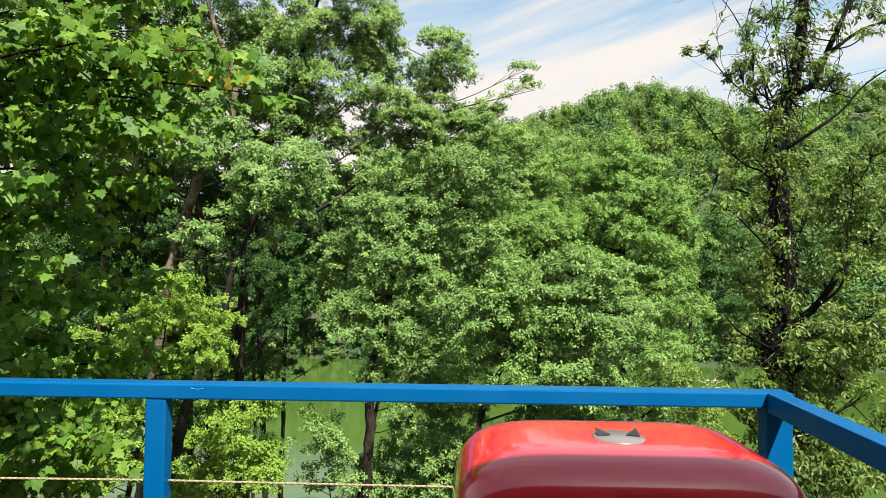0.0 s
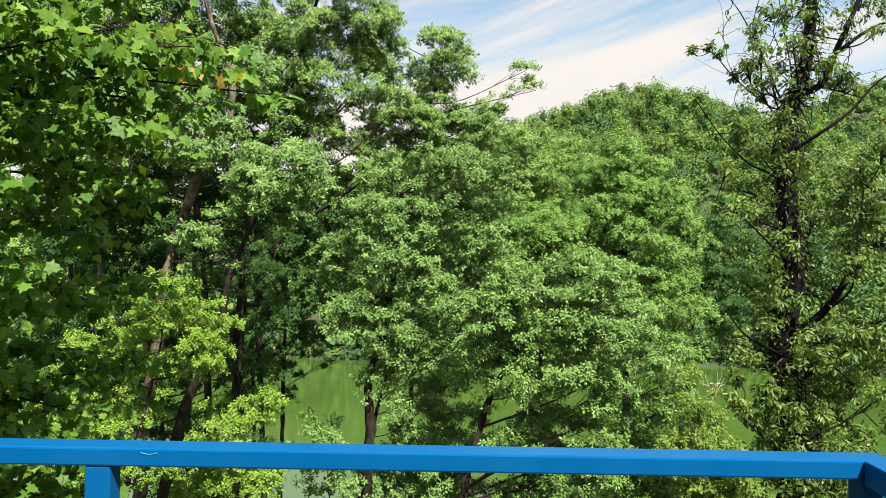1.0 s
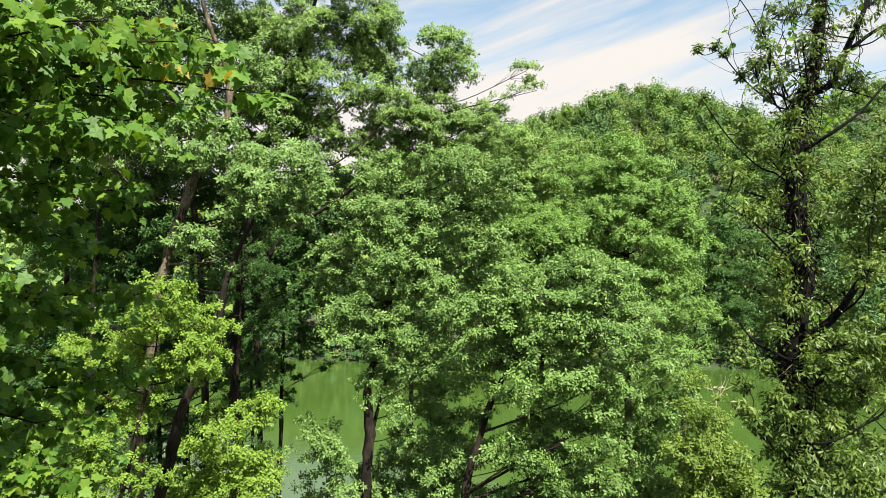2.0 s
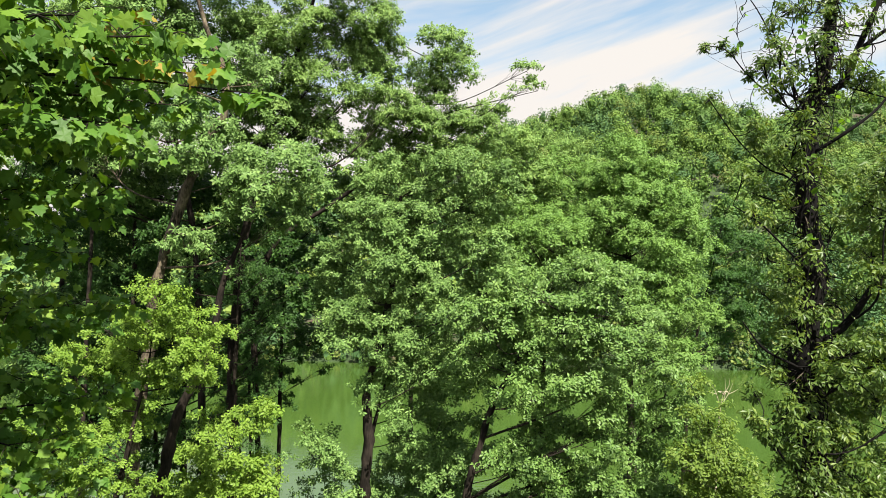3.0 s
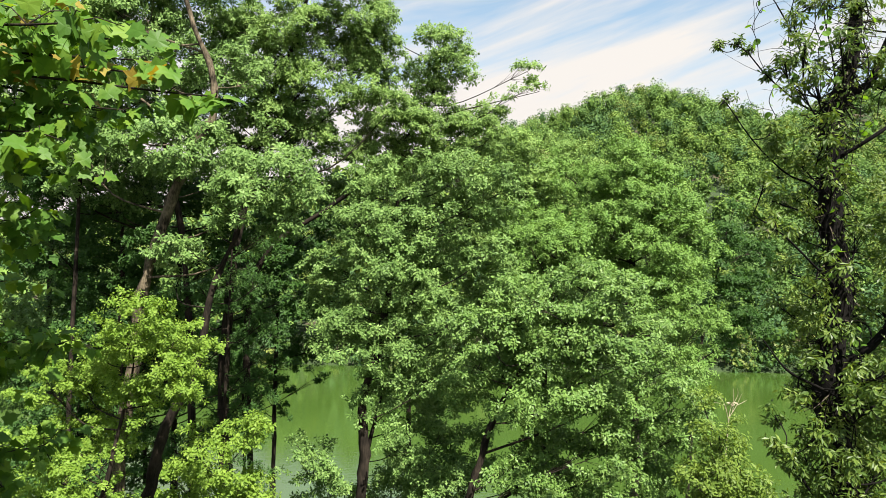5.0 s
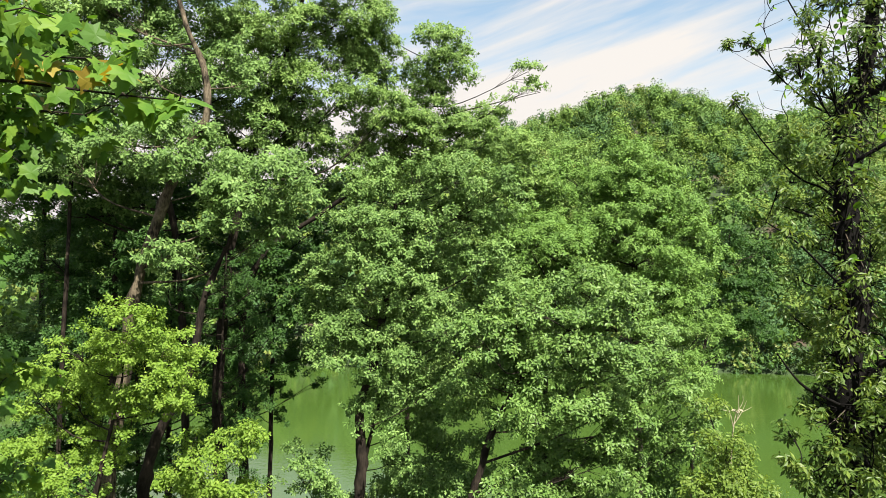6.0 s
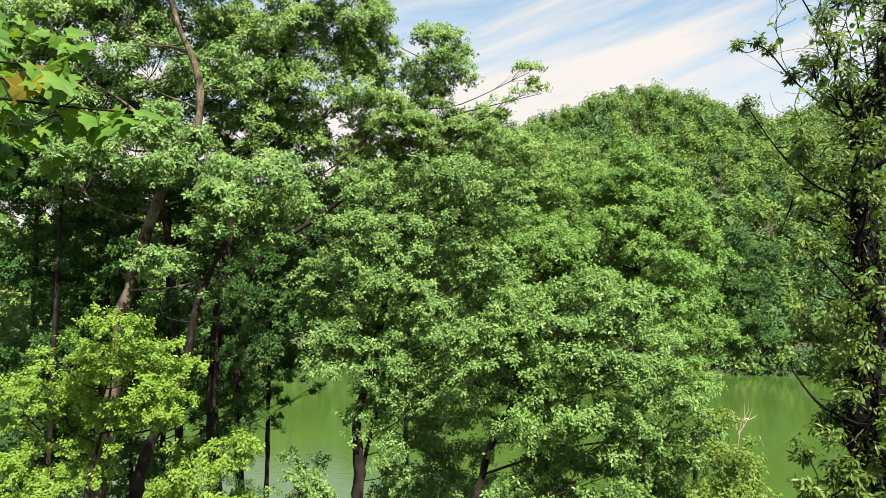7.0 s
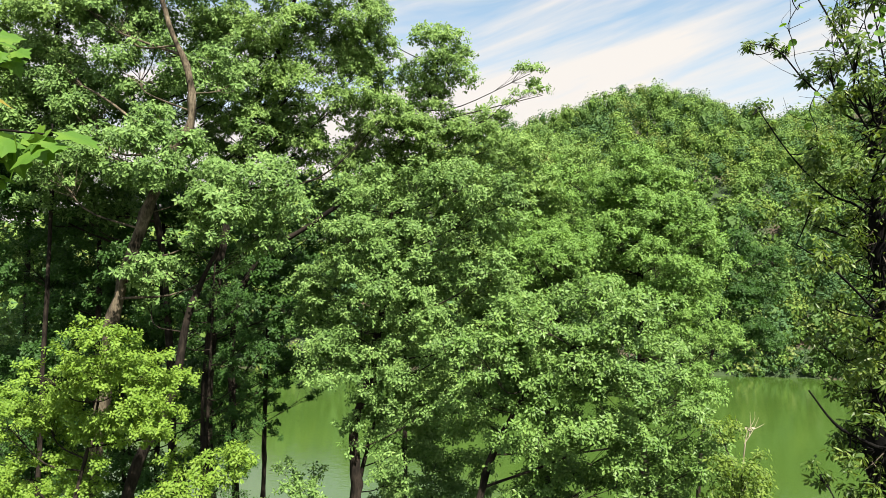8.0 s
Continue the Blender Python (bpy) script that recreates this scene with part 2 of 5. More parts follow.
def tube(points, radii, sides=7, wobble=0.0, rng=None):
    """vertices and quads of a tapered tube along points"""
    P = np.asarray(points, float)
    n = len(P)
    tan = np.gradient(P, axis=0)
    tan /= np.linalg.norm(tan, axis=1)[:, None] + 1e-9
    ref = np.where(np.abs(tan[:, 2:3]) > 0.9, np.array([[1.0, 0, 0]]), np.array([[0, 0, 1.0]]))
    if abs(tan[:, 2]).mean() > 0.5:
        ref = np.tile([[1.0, 0, 0]], (n, 1))
    a = np.cross(ref, tan)
    a /= np.linalg.norm(a, axis=1)[:, None] + 1e-9
    b = np.cross(tan, a)
    ang = np.linspace(0, 2 * np.pi, sides, endpoint=False)
    R = np.asarray(radii, float)[:, None, None]
    V = P[:, None] + R * (np.cos(ang)[None, :, None] * a[:, None] + np.sin(ang)[None, :, None] * b[:, None])
    if wobble:
        V = V + rng.normal(0, wobble, V.shape) * R
    i = np.arange(n - 1)[:, None] * sides
    j = np.arange(sides)[None]
    k = (j + 1) % sides
    F = np.stack([i + j, i + k, i + k + sides, i + j + sides], -1).reshape(-1, 4)
    return V.reshape(-1, 3), F


def joined(pieces):
    V, F, at = [], [], 0
    for v, f in pieces:
        V.append(v), F.append(f + at)
        at += len(v)
    return np.concatenate(V), np.concatenate(F)


def smooth_line(points, n):
    """a Catmull-Rom line through points"""
    P = np.asarray(points, float)
    P = np.vstack([2 * P[0] - P[1], P, 2 * P[-1] - P[-2]])
    out = []
    for s in np.linspace(0, len(P) - 3 - 1e-6, n):
        i, u = int(s), s - int(s)
        p0, p1, p2, p3 = P[i:i + 4]
        out.append(0.5 * (2 * p1 + (p2 - p0) * u + (2 * p0 - 5 * p1 + 4 * p2 - p3) * u * u + (3 * p1 - p0 - 3 * p2 + p3) * u ** 3))
    return np.array(out)


def unit(v):
    return v / (np.linalg.norm(v, axis=-1, keepdims=True) + 1e-9)


LEAF_SHAPE = np.array([(0, 0, 0), (0.58, 0.5, 0.07), (1.0, 0, -0.16), (0.58, -0.5, 0.07)])
LEAF_TRIS = np.array([(0, 2, 1), (0, 3, 2)])


def leaf_mesh(base, way, up, length, width, shape=LEAF_SHAPE, tris=LEAF_TRIS):
    """vertices and triangles of many leaves: shape has x along the leaf, y across it and z up from it"""
    way = unit(way)
    side = unit(np.cross(up, way))
    top = np.cross(way, side)
    L, Wd = length[:, None, None], width[:, None, None]
    V = base[:, None] + L * shape[None, :, 0:1] * way[:, None] + Wd * shape[None, :, 1:2] * side[:, None] + Wd * shape[None, :, 2:3] * top[:, None]
    F = tris[None] + (np.arange(len(base)) * len(shape))[:, None, None]
    return V.reshape(-1, 3), F.reshape(-1, 3)


def rosettes(centres, radii, rng, cover, spray, n_leaf, leaf, slim=0.42, droop=0.25, flat=0.72, face=(0.2, -0.5, 0.75)):
    """leaf arrays for twig ends, each a whorl of leaves, set over the domed upper side of clumps"""
    counts = np.maximum(2, (cover * (radii / spray) ** 2)).astype(int)
    idx = np.repeat(np.arange(len(centres)), counts)
    d = unit(rng.normal(size=(len(idx), 3)) + np.array([0, -0.1, 0.45]))
    d[:, 2] = np.where(d[:, 2] < -0.3, -d[:, 2], d[:, 2])
    pos = centres[idx] + d * (radii[idx] * rng.uniform(0.62, 1.12, len(idx)))[:, None] * np.array([1.1, 1.1, flat])
    axis = unit(d * np.array([0.8, 0.8, 0.6]) + rng.normal(0, 0.3, d.shape) + 0.75 * np.array(face))
    u = unit(np.cross(axis, unit(rng.normal(size=axis.shape))))
    v = np.cross(axis, u)
    rep = np.repeat(np.arange(len(idx)), n_leaf)
    k = np.tile(np.arange(n_leaf), len(idx))
    ang = k * (2 * np.pi * 0.382) + rng.normal(0, 0.35, len(rep))
    radial = np.cos(ang)[:, None] * u[rep] + np.sin(ang)[:, None] * v[rep]
    rise = (k / n_leaf - 0.35)[:, None]
    base = pos[rep] + axis[rep] * rise * spray * 0.9 + radial * 0.015
    way = unit(radial + axis[rep] * (rise * 1.1 + rng.normal(0, 0.15, (len(rep), 1))) + np.array([0, 0, -droop]))
    up = unit(axis[rep] + rng.normal(0, 0.22, way.shape))
    length = leaf * rng.uniform(0.6, 1.25, len(rep))
    return base, way, up, length, length * slim * rng.uniform(0.8, 1.2, len(rep))


# ---- ground, water ----
WATER_Z = -18.6


def bank_y(x):
    """where the far shore lies"""
    x = np.asarray(x, float)
    return 138 + 9 * np.sin(x * 0.021 + 1.2) + np.clip(-x, 0, 200) * 0.25


def ground_z(x, y):
    """near slope, lake bed, far bank and wooded hills"""
    x, y = np.asarray(x, float), np.asarray(y, float)
    shore = 45 + 3.0 * np.sin(x * 0.07) + 0.04 * np.abs(x)
    near = -2.6 - np.clip(y - 2, 0, None) * (16.4 / (shore - 2))
    near = np.where(y < 2, -2.6 + np.clip(2 - y, 0, 60) * 0.06, near)
    bank = bank_y(x)
    rise = y - bank
    peak = 95 * np.exp(-(np.abs(x - 120) / np.where(x < 120, 172, 142)) ** 1.5 - ((y - 400) / 170) ** 2)
    ridge = 165 * np.exp(-((x - 420) / 230) ** 2 - ((y - 520) / 150) ** 2)
    left = 30 * np.exp(-((x + 110) / 200) ** 2 - ((y - 430) / 190) ** 2)
    far = WATER_Z + np.clip(rise, -3, 6) * 0.5 + np.clip(rise, 0, 40) * 0.15 + (peak + ridge + left) * np.clip(rise / 90, 0, 1)
    return np.where(y < (shore + bank) / 2, np.maximum(near, WATER_Z - 3), np.maximum(far, WATER_Z - 3))


def make_ground():
    xs = np.concatenate([np.linspace(-2400, -330, 12), np.linspace(-300, 420, 121), np.linspace(450, 2400, 12)])
    ys = np.concatenate([np.linspace(-2400, -60, 12), np.linspace(-50, 60, 56), np.linspace(64, 700, 100), np.linspace(740, 2600, 12)])
    X, Y = np.meshgrid(xs, ys)
    Z = ground_z(X, Y) + 0.15 * np.sin(X * 1.3) * np.cos(Y * 1.1)
    V = np.stack([X, Y, Z], -1).reshape(-1, 3)
    w = len(xs)
    i = (np.arange(len(ys) - 1)[:, None] * w + np.arange(w - 1)[None]).reshape(-1)
    F = np.stack([i, i + 1, i + 1 + w, i + w], -1)
    tagged(new("ground", mesh_from("ground", V, F, GROUND, True)), "steep wooded slope of leaf litter and low green growth", "ground", kind="structure")
    V = [(-900, 20, WATER_Z), (900, 20, WATER_Z), (900, 330, WATER_Z), (-900, 330, WATER_Z)]
    tagged(new("water", mesh_from("water", V, [(0, 1, 2, 3)], WATER)), "calm murky green lake water", "water", kind="structure")


make_ground()


# ---- trees ----
SEED = [10]


def tree(name, label, leaves, line, radius, blobs, limbs=(), leaf=0.165, bark=None, cover=2.8, n_leaf=9, spray=0.19, slim=0.48, droop=0.25, fine=1.0, category="tree", face=(0.2, -0.5, 0.75)):
    """line: places along the trunk, lowest first; blobs: x, y, z and radius of the crown's masses of foliage; limbs: (radius, places) of the great limbs"""
    SEED[0] += 1
    rng = np.random.default_rng(SEED[0])
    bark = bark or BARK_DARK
    x0, y0, z0 = line[0]
    foot = (x0, y0, float(ground_z(x0, y0)) - 0.3)
    pts = [foot] + [q for q in line if q[2] > foot[2] + 0.5]
    empty = tagged(new(name), label, category, "trees on the lake slope")
    empty.location = (foot[0], foot[1], foot[2] + 0.3)
    base = np.array(empty.location)
    n = 10 + 4 * len(pts)
    P = smooth_line(pts, n) - base
    P[2:-1] += np.cumsum(rng.normal(0, 0.22 * radius, (n - 3, 3)) * np.array([1, 1, 0.2]), axis=0) * np.linspace(1, 0.3, n - 3)[:, None] * 0.6
    taper = np.linspace(1.15, 0.25, n) * radius
    taper[0] *= 1.35
    V, F = tube(P, taper, 10, 0.17, rng)
    mesh_part("trunk", mesh_from("trunk", V, F, bark, True), empty)
    nodes, thicks = [P[n // 3:]], [taper[n // 3:]]
    for rad, places in limbs:
        L = np.array(places) - base
        wood = np.concatenate(nodes)
        L = smooth_line(np.vstack([wood[np.argmin(np.linalg.norm(wood - L[0], axis=1))], L[1:]]), 14)
        th = np.linspace(rad, rad * 0.35, 14)
        V, F = tube(L, th, 7, 0.08, rng)
        mesh_part("limb", mesh_from("limb", V, F, bark, True), empty)
        nodes.append(L[1:]), thicks.append(th[1:])
    nodes, thicks = np.concatenate(nodes), np.concatenate(thicks)
    B = np.array(blobs, float)
    C, R = B[:, :3] - base, B[:, 3]
    cents, rads, twigs = [], [], []
    for c, r in zip(C, R):
        # a limb from the wood that stands nearest below the mass, then twigs to its clumps
        gap = c - nodes
        reach = np.hypot(gap[:, 0], gap[:, 1])
        k = int(np.argmin(np.linalg.norm(gap, axis=1) + 1.2 * np.abs(gap[:, 2] - 0.5 * reach)))
        s = nodes[k]
        span = np.linalg.norm(c - s)
        mid = s * 0.5 + c * 0.5 + rng.normal(0, 0.07, 3) * span - np.array([0, 0, 0.08 * span])
        thick = min(thicks[k] * 0.6, 0.012 + 0.006 * span)
        limb = smooth_line([s, mid, c], 9)
        V, F = tube(limb, np.linspace(thick, 0.014, 9), 6, 0.08, rng)
        mesh_part("limb", mesh_from("limb", V, F, bark, True), empty)
        m = int(np.clip(14 * fine * r ** 1.25, 6, 40))
        d = unit(rng.normal(size=(m, 3)) + np.array([0, -0.15, 0.15]))
        sub = c + d * (r * rng.uniform(0.45, 1.0, m))[:, None] * np.array([1.05, 1.05, 0.9])
        for q in sub:
            p = limb[rng.integers(5, 9)]
            twigs.append(tube([p, (p + q) / 2 + rng.normal(0, 0.07, 3) * r + np.array([0, 0, 0.05 * r]), q], (0.012, 0.008, 0.004), 3))
        cents.append(sub), rads.append(np.clip(r * rng.uniform(0.22, 0.46, m), 0.09, 0.66))
    V, F = joined(twigs)
    mesh_part("branchwork", mesh_from("branchwork", V, F, bark, True), empty, kind="stuff")
    arrays = rosettes(np.concatenate(cents), np.concatenate(rads), rng, cover, spray, n_leaf, leaf, slim, droop, face=face)
    V, F = leaf_mesh(*arrays)
    mesh_part("crown", mesh_from("crown", V, F, leaves), empty, kind="stuff")
    return empty


# trees on the slope
tree("oak_tree", "tall leaning oak with sunlit tan bark on the lake slope", LEAF_OAK,
     [(-11.55, 25, -7.85), (-11.38, 25, -4.83), (-10.97, 25, -1.33), (-10.71, 25, 1.32), (-9.86, 25, 4.33), (-9.05, 25, 6.6), (-8.36, 25, 7.75), (-8.55, 25, 9.4), (-9.3, 25, 11.2), (-9.86, 25, 13.51)], 0.24,
     [(-7.6, 26.2, 9.2, 0.71), (-10.0, 26.2, 8.1, 0.67), (-9.6, 26.2, 10.6, 0.76), (-9.5, 24.1, 6.3, 1.48), (-11.1, 25.0, 6.6, 1.24), (-8.7, 25.9, 6.4, 1.08), (-6.2, 24.3, 4.9, 1.5), (-5.3, 25.2, 4.2, 1.2), (-8.0, 26.1, 5.5, 1.04), (-9.6, 24.6, 2.5, 1.02), (-11.1, 27.0, 9.8, 1.34), (-11.8, 27.0, 12.0, 1.61), (-8.5, 26.5, 9.7, 1.18), (-13.7, 28.0, 9.3, 1.53), (-13.8, 28.0, 12.9, 1.25), (-14.4, 27.5, 6.7, 1.5), (-15.8, 29.0, 10.6, 1.73), (-11.7, 27.0, 14.0, 1.61), (-9.0, 27.0, 13.8, 1.61)], bark=BARK, face=(0.2, -0.75, 0.55), droop=0.4, cover=3.3)
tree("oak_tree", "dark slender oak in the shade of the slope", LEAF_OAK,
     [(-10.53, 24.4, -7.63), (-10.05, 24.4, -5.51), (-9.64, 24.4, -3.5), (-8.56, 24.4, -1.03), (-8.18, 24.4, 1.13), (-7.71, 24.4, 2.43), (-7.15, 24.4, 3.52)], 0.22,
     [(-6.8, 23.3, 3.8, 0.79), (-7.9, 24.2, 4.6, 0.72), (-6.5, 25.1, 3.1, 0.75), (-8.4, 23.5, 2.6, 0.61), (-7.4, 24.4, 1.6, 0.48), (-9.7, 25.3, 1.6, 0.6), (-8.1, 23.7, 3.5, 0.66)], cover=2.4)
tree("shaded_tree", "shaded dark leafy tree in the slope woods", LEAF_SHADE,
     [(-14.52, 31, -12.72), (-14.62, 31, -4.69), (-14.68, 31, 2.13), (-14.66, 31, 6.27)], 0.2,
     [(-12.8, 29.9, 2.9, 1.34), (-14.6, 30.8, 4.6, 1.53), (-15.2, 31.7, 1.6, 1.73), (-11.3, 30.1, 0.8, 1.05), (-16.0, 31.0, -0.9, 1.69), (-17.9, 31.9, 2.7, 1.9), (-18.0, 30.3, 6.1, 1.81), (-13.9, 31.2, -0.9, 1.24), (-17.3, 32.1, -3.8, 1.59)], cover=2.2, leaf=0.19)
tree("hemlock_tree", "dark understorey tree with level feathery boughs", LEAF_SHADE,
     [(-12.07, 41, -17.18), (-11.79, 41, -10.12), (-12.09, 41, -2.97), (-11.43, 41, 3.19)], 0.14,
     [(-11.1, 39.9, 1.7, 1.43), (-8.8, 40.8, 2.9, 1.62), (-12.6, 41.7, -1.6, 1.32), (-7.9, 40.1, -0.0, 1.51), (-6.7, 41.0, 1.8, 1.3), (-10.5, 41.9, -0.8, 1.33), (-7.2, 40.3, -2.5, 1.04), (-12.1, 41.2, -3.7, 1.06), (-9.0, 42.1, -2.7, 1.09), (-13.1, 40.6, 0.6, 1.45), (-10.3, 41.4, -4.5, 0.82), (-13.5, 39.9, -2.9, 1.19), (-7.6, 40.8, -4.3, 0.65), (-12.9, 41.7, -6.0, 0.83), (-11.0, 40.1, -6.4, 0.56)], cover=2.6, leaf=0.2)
tree("young_maple", "young yellow-green maple in full sun", LEAF_LIGHT,
     [(-10.57, 21.5, -7.5), (-10.34, 21.5, -5.65), (-9.84, 21.5, -3.22), (-9.34, 21.5, -0.95)], 0.12,
     [(-8.7, 20.4, 0.5, 1.05), (-8.1, 21.3, -0.3, 1.1), (-10.2, 22.2, -0.8, 1.1), (-7.5, 20.6, -1.1, 0.98), (-8.9, 21.5, -1.8, 0.98), (-10.4, 22.4, -2.5, 0.93), (-10.3, 20.8, -0.2, 0.79), (-10.3, 21.7, -3.9, 0.99), (-11.8, 22.6, -3.4, 1.03), (-10.7, 21.1, -5.2, 0.96), (-12.0, 21.9, -1.8, 1.09), (-11.7, 20.4, -3.4, 1.11), (-11.9, 21.3, -5.4, 1.16), (-9.9, 22.2, -5.5, 0.77), (-9.1, 20.6, -0.1, 0.82), (-8.6, 21.5, -1.1, 0.85), (-11.3, 22.4, -1.5, 0.89), (-11.0, 20.8, -4.2, 0.93)], leaf=0.1, cover=3.9, n_leaf=13, slim=0.6, spray=0.18)
tree("undergrowth_tree", "low bright green sapling on the lake slope", LEAF_LIGHT,
     [(-8.19, 27, -10.4), (-8.36, 27, -8.08), (-8.76, 27, -6.22)], 0.08,
     [(-8.7, 25.9, -5.2, 1.16), (-7.8, 26.8, -6.2, 1.2), (-10.4, 27.7, -6.4, 1.1), (-7.1, 26.1, -7.1, 1.17), (-9.0, 27.0, -7.4, 1.34), (-10.7, 27.9, -7.9, 1.25), (-7.0, 26.3, -4.1, 0.99), (-8.4, 27.2, -4.7, 0.86), (-9.9, 28.1, -4.6, 0.78)])
tree("oak_tree", "broad oak crown with open limbs against the sky", LEAF_SUN,
     [(-9.12, 31, -12.67), (-9.51, 31, -7.33), (-9.75, 31, -3.02), (-9.45, 31, 2.18), (-8.72, 31, 6.33), (-7.96, 31, 9.69), (-6.9, 31, 12.51), (-6.11, 31, 15.35)], 0.28,
     [(-8.4, 33.0, 9.6, 1.2), (-7.2, 33.5, 8.9, 1.2), (-6.4, 33.0, 10.0, 1.1), (-9.6, 33.0, 8.6, 1.2), (-5.7, 33.5, 8.6, 0.9), (-10.6, 33.0, 9.8, 1.2), (-6.1, 29.9, 12.7, 1.54), (-4.1, 30.8, 13.7, 1.68), (-4.9, 31.7, 11.9, 1.63), (-6.1, 30.1, 10.3, 1.38), (-8.3, 31.0, 12.5, 1.6), (-7.6, 31.9, 9.4, 1.46), (-8.6, 30.3, 9.2, 1.2), (-4.0, 31.2, 10.4, 1.24), (-2.8, 32.1, 12.1, 1.34), (-2.4, 30.6, 9.3, 1.27), (-7.6, 31.4, 15.5, 1.87), (-4.8, 29.9, 15.1, 1.48), (-9.6, 30.8, 13.0, 1.53), (-5.8, 31.7, 8.2, 1.19), (-7.7, 30.1, 7.5, 0.96)], cover=3.3, face=(0.2, -0.85, 0.5), droop=0.45)
tree("oak_tree", "slender oak with a ragged top against the sky", LEAF_SUN,
     [(-8.58, 32, -13.11), (-8.98, 32, -4.82), (-9.19, 32, -0.33), (-8.35, 32, 2.93), (-5.49, 32, 5.04), (-4.14, 32, 6.03), (-2.67, 32, 7.19), (-1.33, 32, 9.02), (-0.35, 32, 10.91), (-0.08, 32, 12.66)], 0.14,
     [(-0.1, 30.9, 12.2, 1.23), (0.5, 31.8, 11.7, 1.2), (-0.9, 32.7, 11.6, 1.04), (-3.2, 31.1, 13.4, 1.11), (-0.5, 32.0, 10.6, 1.14), (1.3, 32.9, 9.3, 1.31), (-0.2, 31.3, 9.2, 1.18), (2.4, 32.2, 9.8, 0.83), (4.1, 33.1, 12.0, 0.79), (3.2, 31.6, 10.5, 0.5), (4.6, 32.4, 10.8, 0.45), (-1.6, 30.9, 8.3, 1.38), (-3.9, 31.8, 8.4, 1.1), (-2.8, 32.7, 8.1, 1.3), (1.8, 31.1, 7.9, 1.24), (-3.6, 32.0, 7.3, 1.08), (-1.9, 32.9, 7.2, 1.18), (-4.8, 31.3, 7.5, 0.93), (-0.8, 32.2, 8.1, 1.15), (0.4, 33.1, 8.1, 1.12), (-1.3, 31.6, 10.1, 0.88), (-2.8, 32.4, 11.0, 0.97)], cover=3.3, face=(0.2, -0.85, 0.5), droop=0.45)
tree("oak_tree", "leafy middle oak with a forked trunk above the water", LEAF_OAK,
     [(-3.66, 29, -10.72), (-3.44, 29, -8.23), (-3.15, 29, -5.71), (-3.24, 29, -3.18), (-2.54, 29, -0.63), (-2.12, 29, 2.71), (-1.9, 29, 5.04)], 0.28,
     [(1.9, 27.9, 2.7, 1.11), (2.5, 28.8, 1.5, 1.09), (-2.5, 29.7, 4.8, 1.53), (-3.6, 28.1, 3.8, 1.23), (-1.1, 29.0, 3.8, 1.38), (0.3, 29.9, 2.5, 1.36), (-2.4, 28.3, 2.4, 1.52), (-4.1, 29.2, 1.9, 1.33), (-5.2, 30.1, 0.9, 0.96), (-3.1, 28.6, 0.4, 1.47), (-1.1, 29.4, 0.9, 1.52), (-4.2, 27.9, -0.9, 1.16), (-2.6, 28.8, -1.6, 1.49), (-0.8, 29.7, -1.4, 1.41), (0.6, 28.1, 0.1, 1.28), (-3.2, 29.0, -2.8, 0.92), (-1.8, 29.9, -3.3, 1.31), (-0.1, 28.3, -2.5, 1.24), (-4.8, 29.2, 2.4, 0.99), (-2.3, 30.1, 6.2, 1.2), (-0.5, 28.6, 6.0, 1.25), (0.9, 29.4, 6.2, 1.29), (2.2, 27.9, 5.2, 1.22), (1.4, 28.8, 4.2, 1.26), (-3.8, 29.7, 5.9, 0.88), (-4.5, 28.1, -0.1, 0.89)])
tree("forked_tree", "dark forked trunk standing beside the oak", LEAF_OAK,
     [(-3.56, 29.5, -10.93), (-3.24, 29.5, -6.85), (-2.93, 29.5, -4.8), (-2.39, 29.5, -2.73)], 0.17,
     [(-1.5, 28.4, -5.0, 1.07), (-2.4, 29.3, -4.2, 0.73), (-1.1, 30.2, -4.1, 0.9), (-3.3, 28.6, -4.2, 0.57)])
tree("oak_tree", "round sunlit oak crown filling the middle of the slope", LEAF_GREYED,
     [(0.49, 26.3, -9.56), (0.75, 26.3, -7.75), (1.19, 26.3, -5.7), (1.96, 26.3, -3.4), (3.19, 26.3, -1.31), (4.7, 26.3, 0.09)], 0.2,
     [(1.5, 25.0, -0.2, 1.04), (1.2, 25.2, -1.3, 0.9), (2.0, 25.3, 0.7, 1.06), (3.0, 25.3, 1.0, 1.0), (5.5, 26.3, 1.3, 1.36), (4.2, 27.2, 0.9, 1.35), (6.7, 25.6, 1.1, 1.27), (2.9, 26.5, 0.1, 1.32), (8.2, 27.4, -0.4, 1.31), (5.0, 25.9, -0.6, 1.44), (3.5, 26.7, -1.4, 1.38), (6.2, 25.2, -1.2, 1.4), (8.2, 26.1, -1.7, 1.24), (2.3, 27.0, -1.9, 1.23), (4.9, 25.4, -2.3, 1.36), (6.9, 26.3, -3.1, 1.36), (9.1, 27.2, -3.2, 1.13), (3.4, 25.6, -3.0, 1.22), (2.1, 26.5, -3.4, 0.95), (4.1, 27.4, -4.8, 1.41), (6.1, 25.9, -4.6, 1.34), (8.2, 26.7, -4.8, 1.38), (8.8, 25.2, -3.7, 0.85), (2.9, 26.1, -5.8, 1.24), (4.7, 27.0, -6.5, 1.39), (6.7, 25.4, -6.3, 1.31), (8.8, 26.3, -6.3, 1.36), (1.1, 27.2, -2.4, 1.08), (5.6, 25.6, -7.5, 1.53), (8.1, 26.5, -8.0, 1.58), (3.4, 27.4, -8.1, 1.36)])
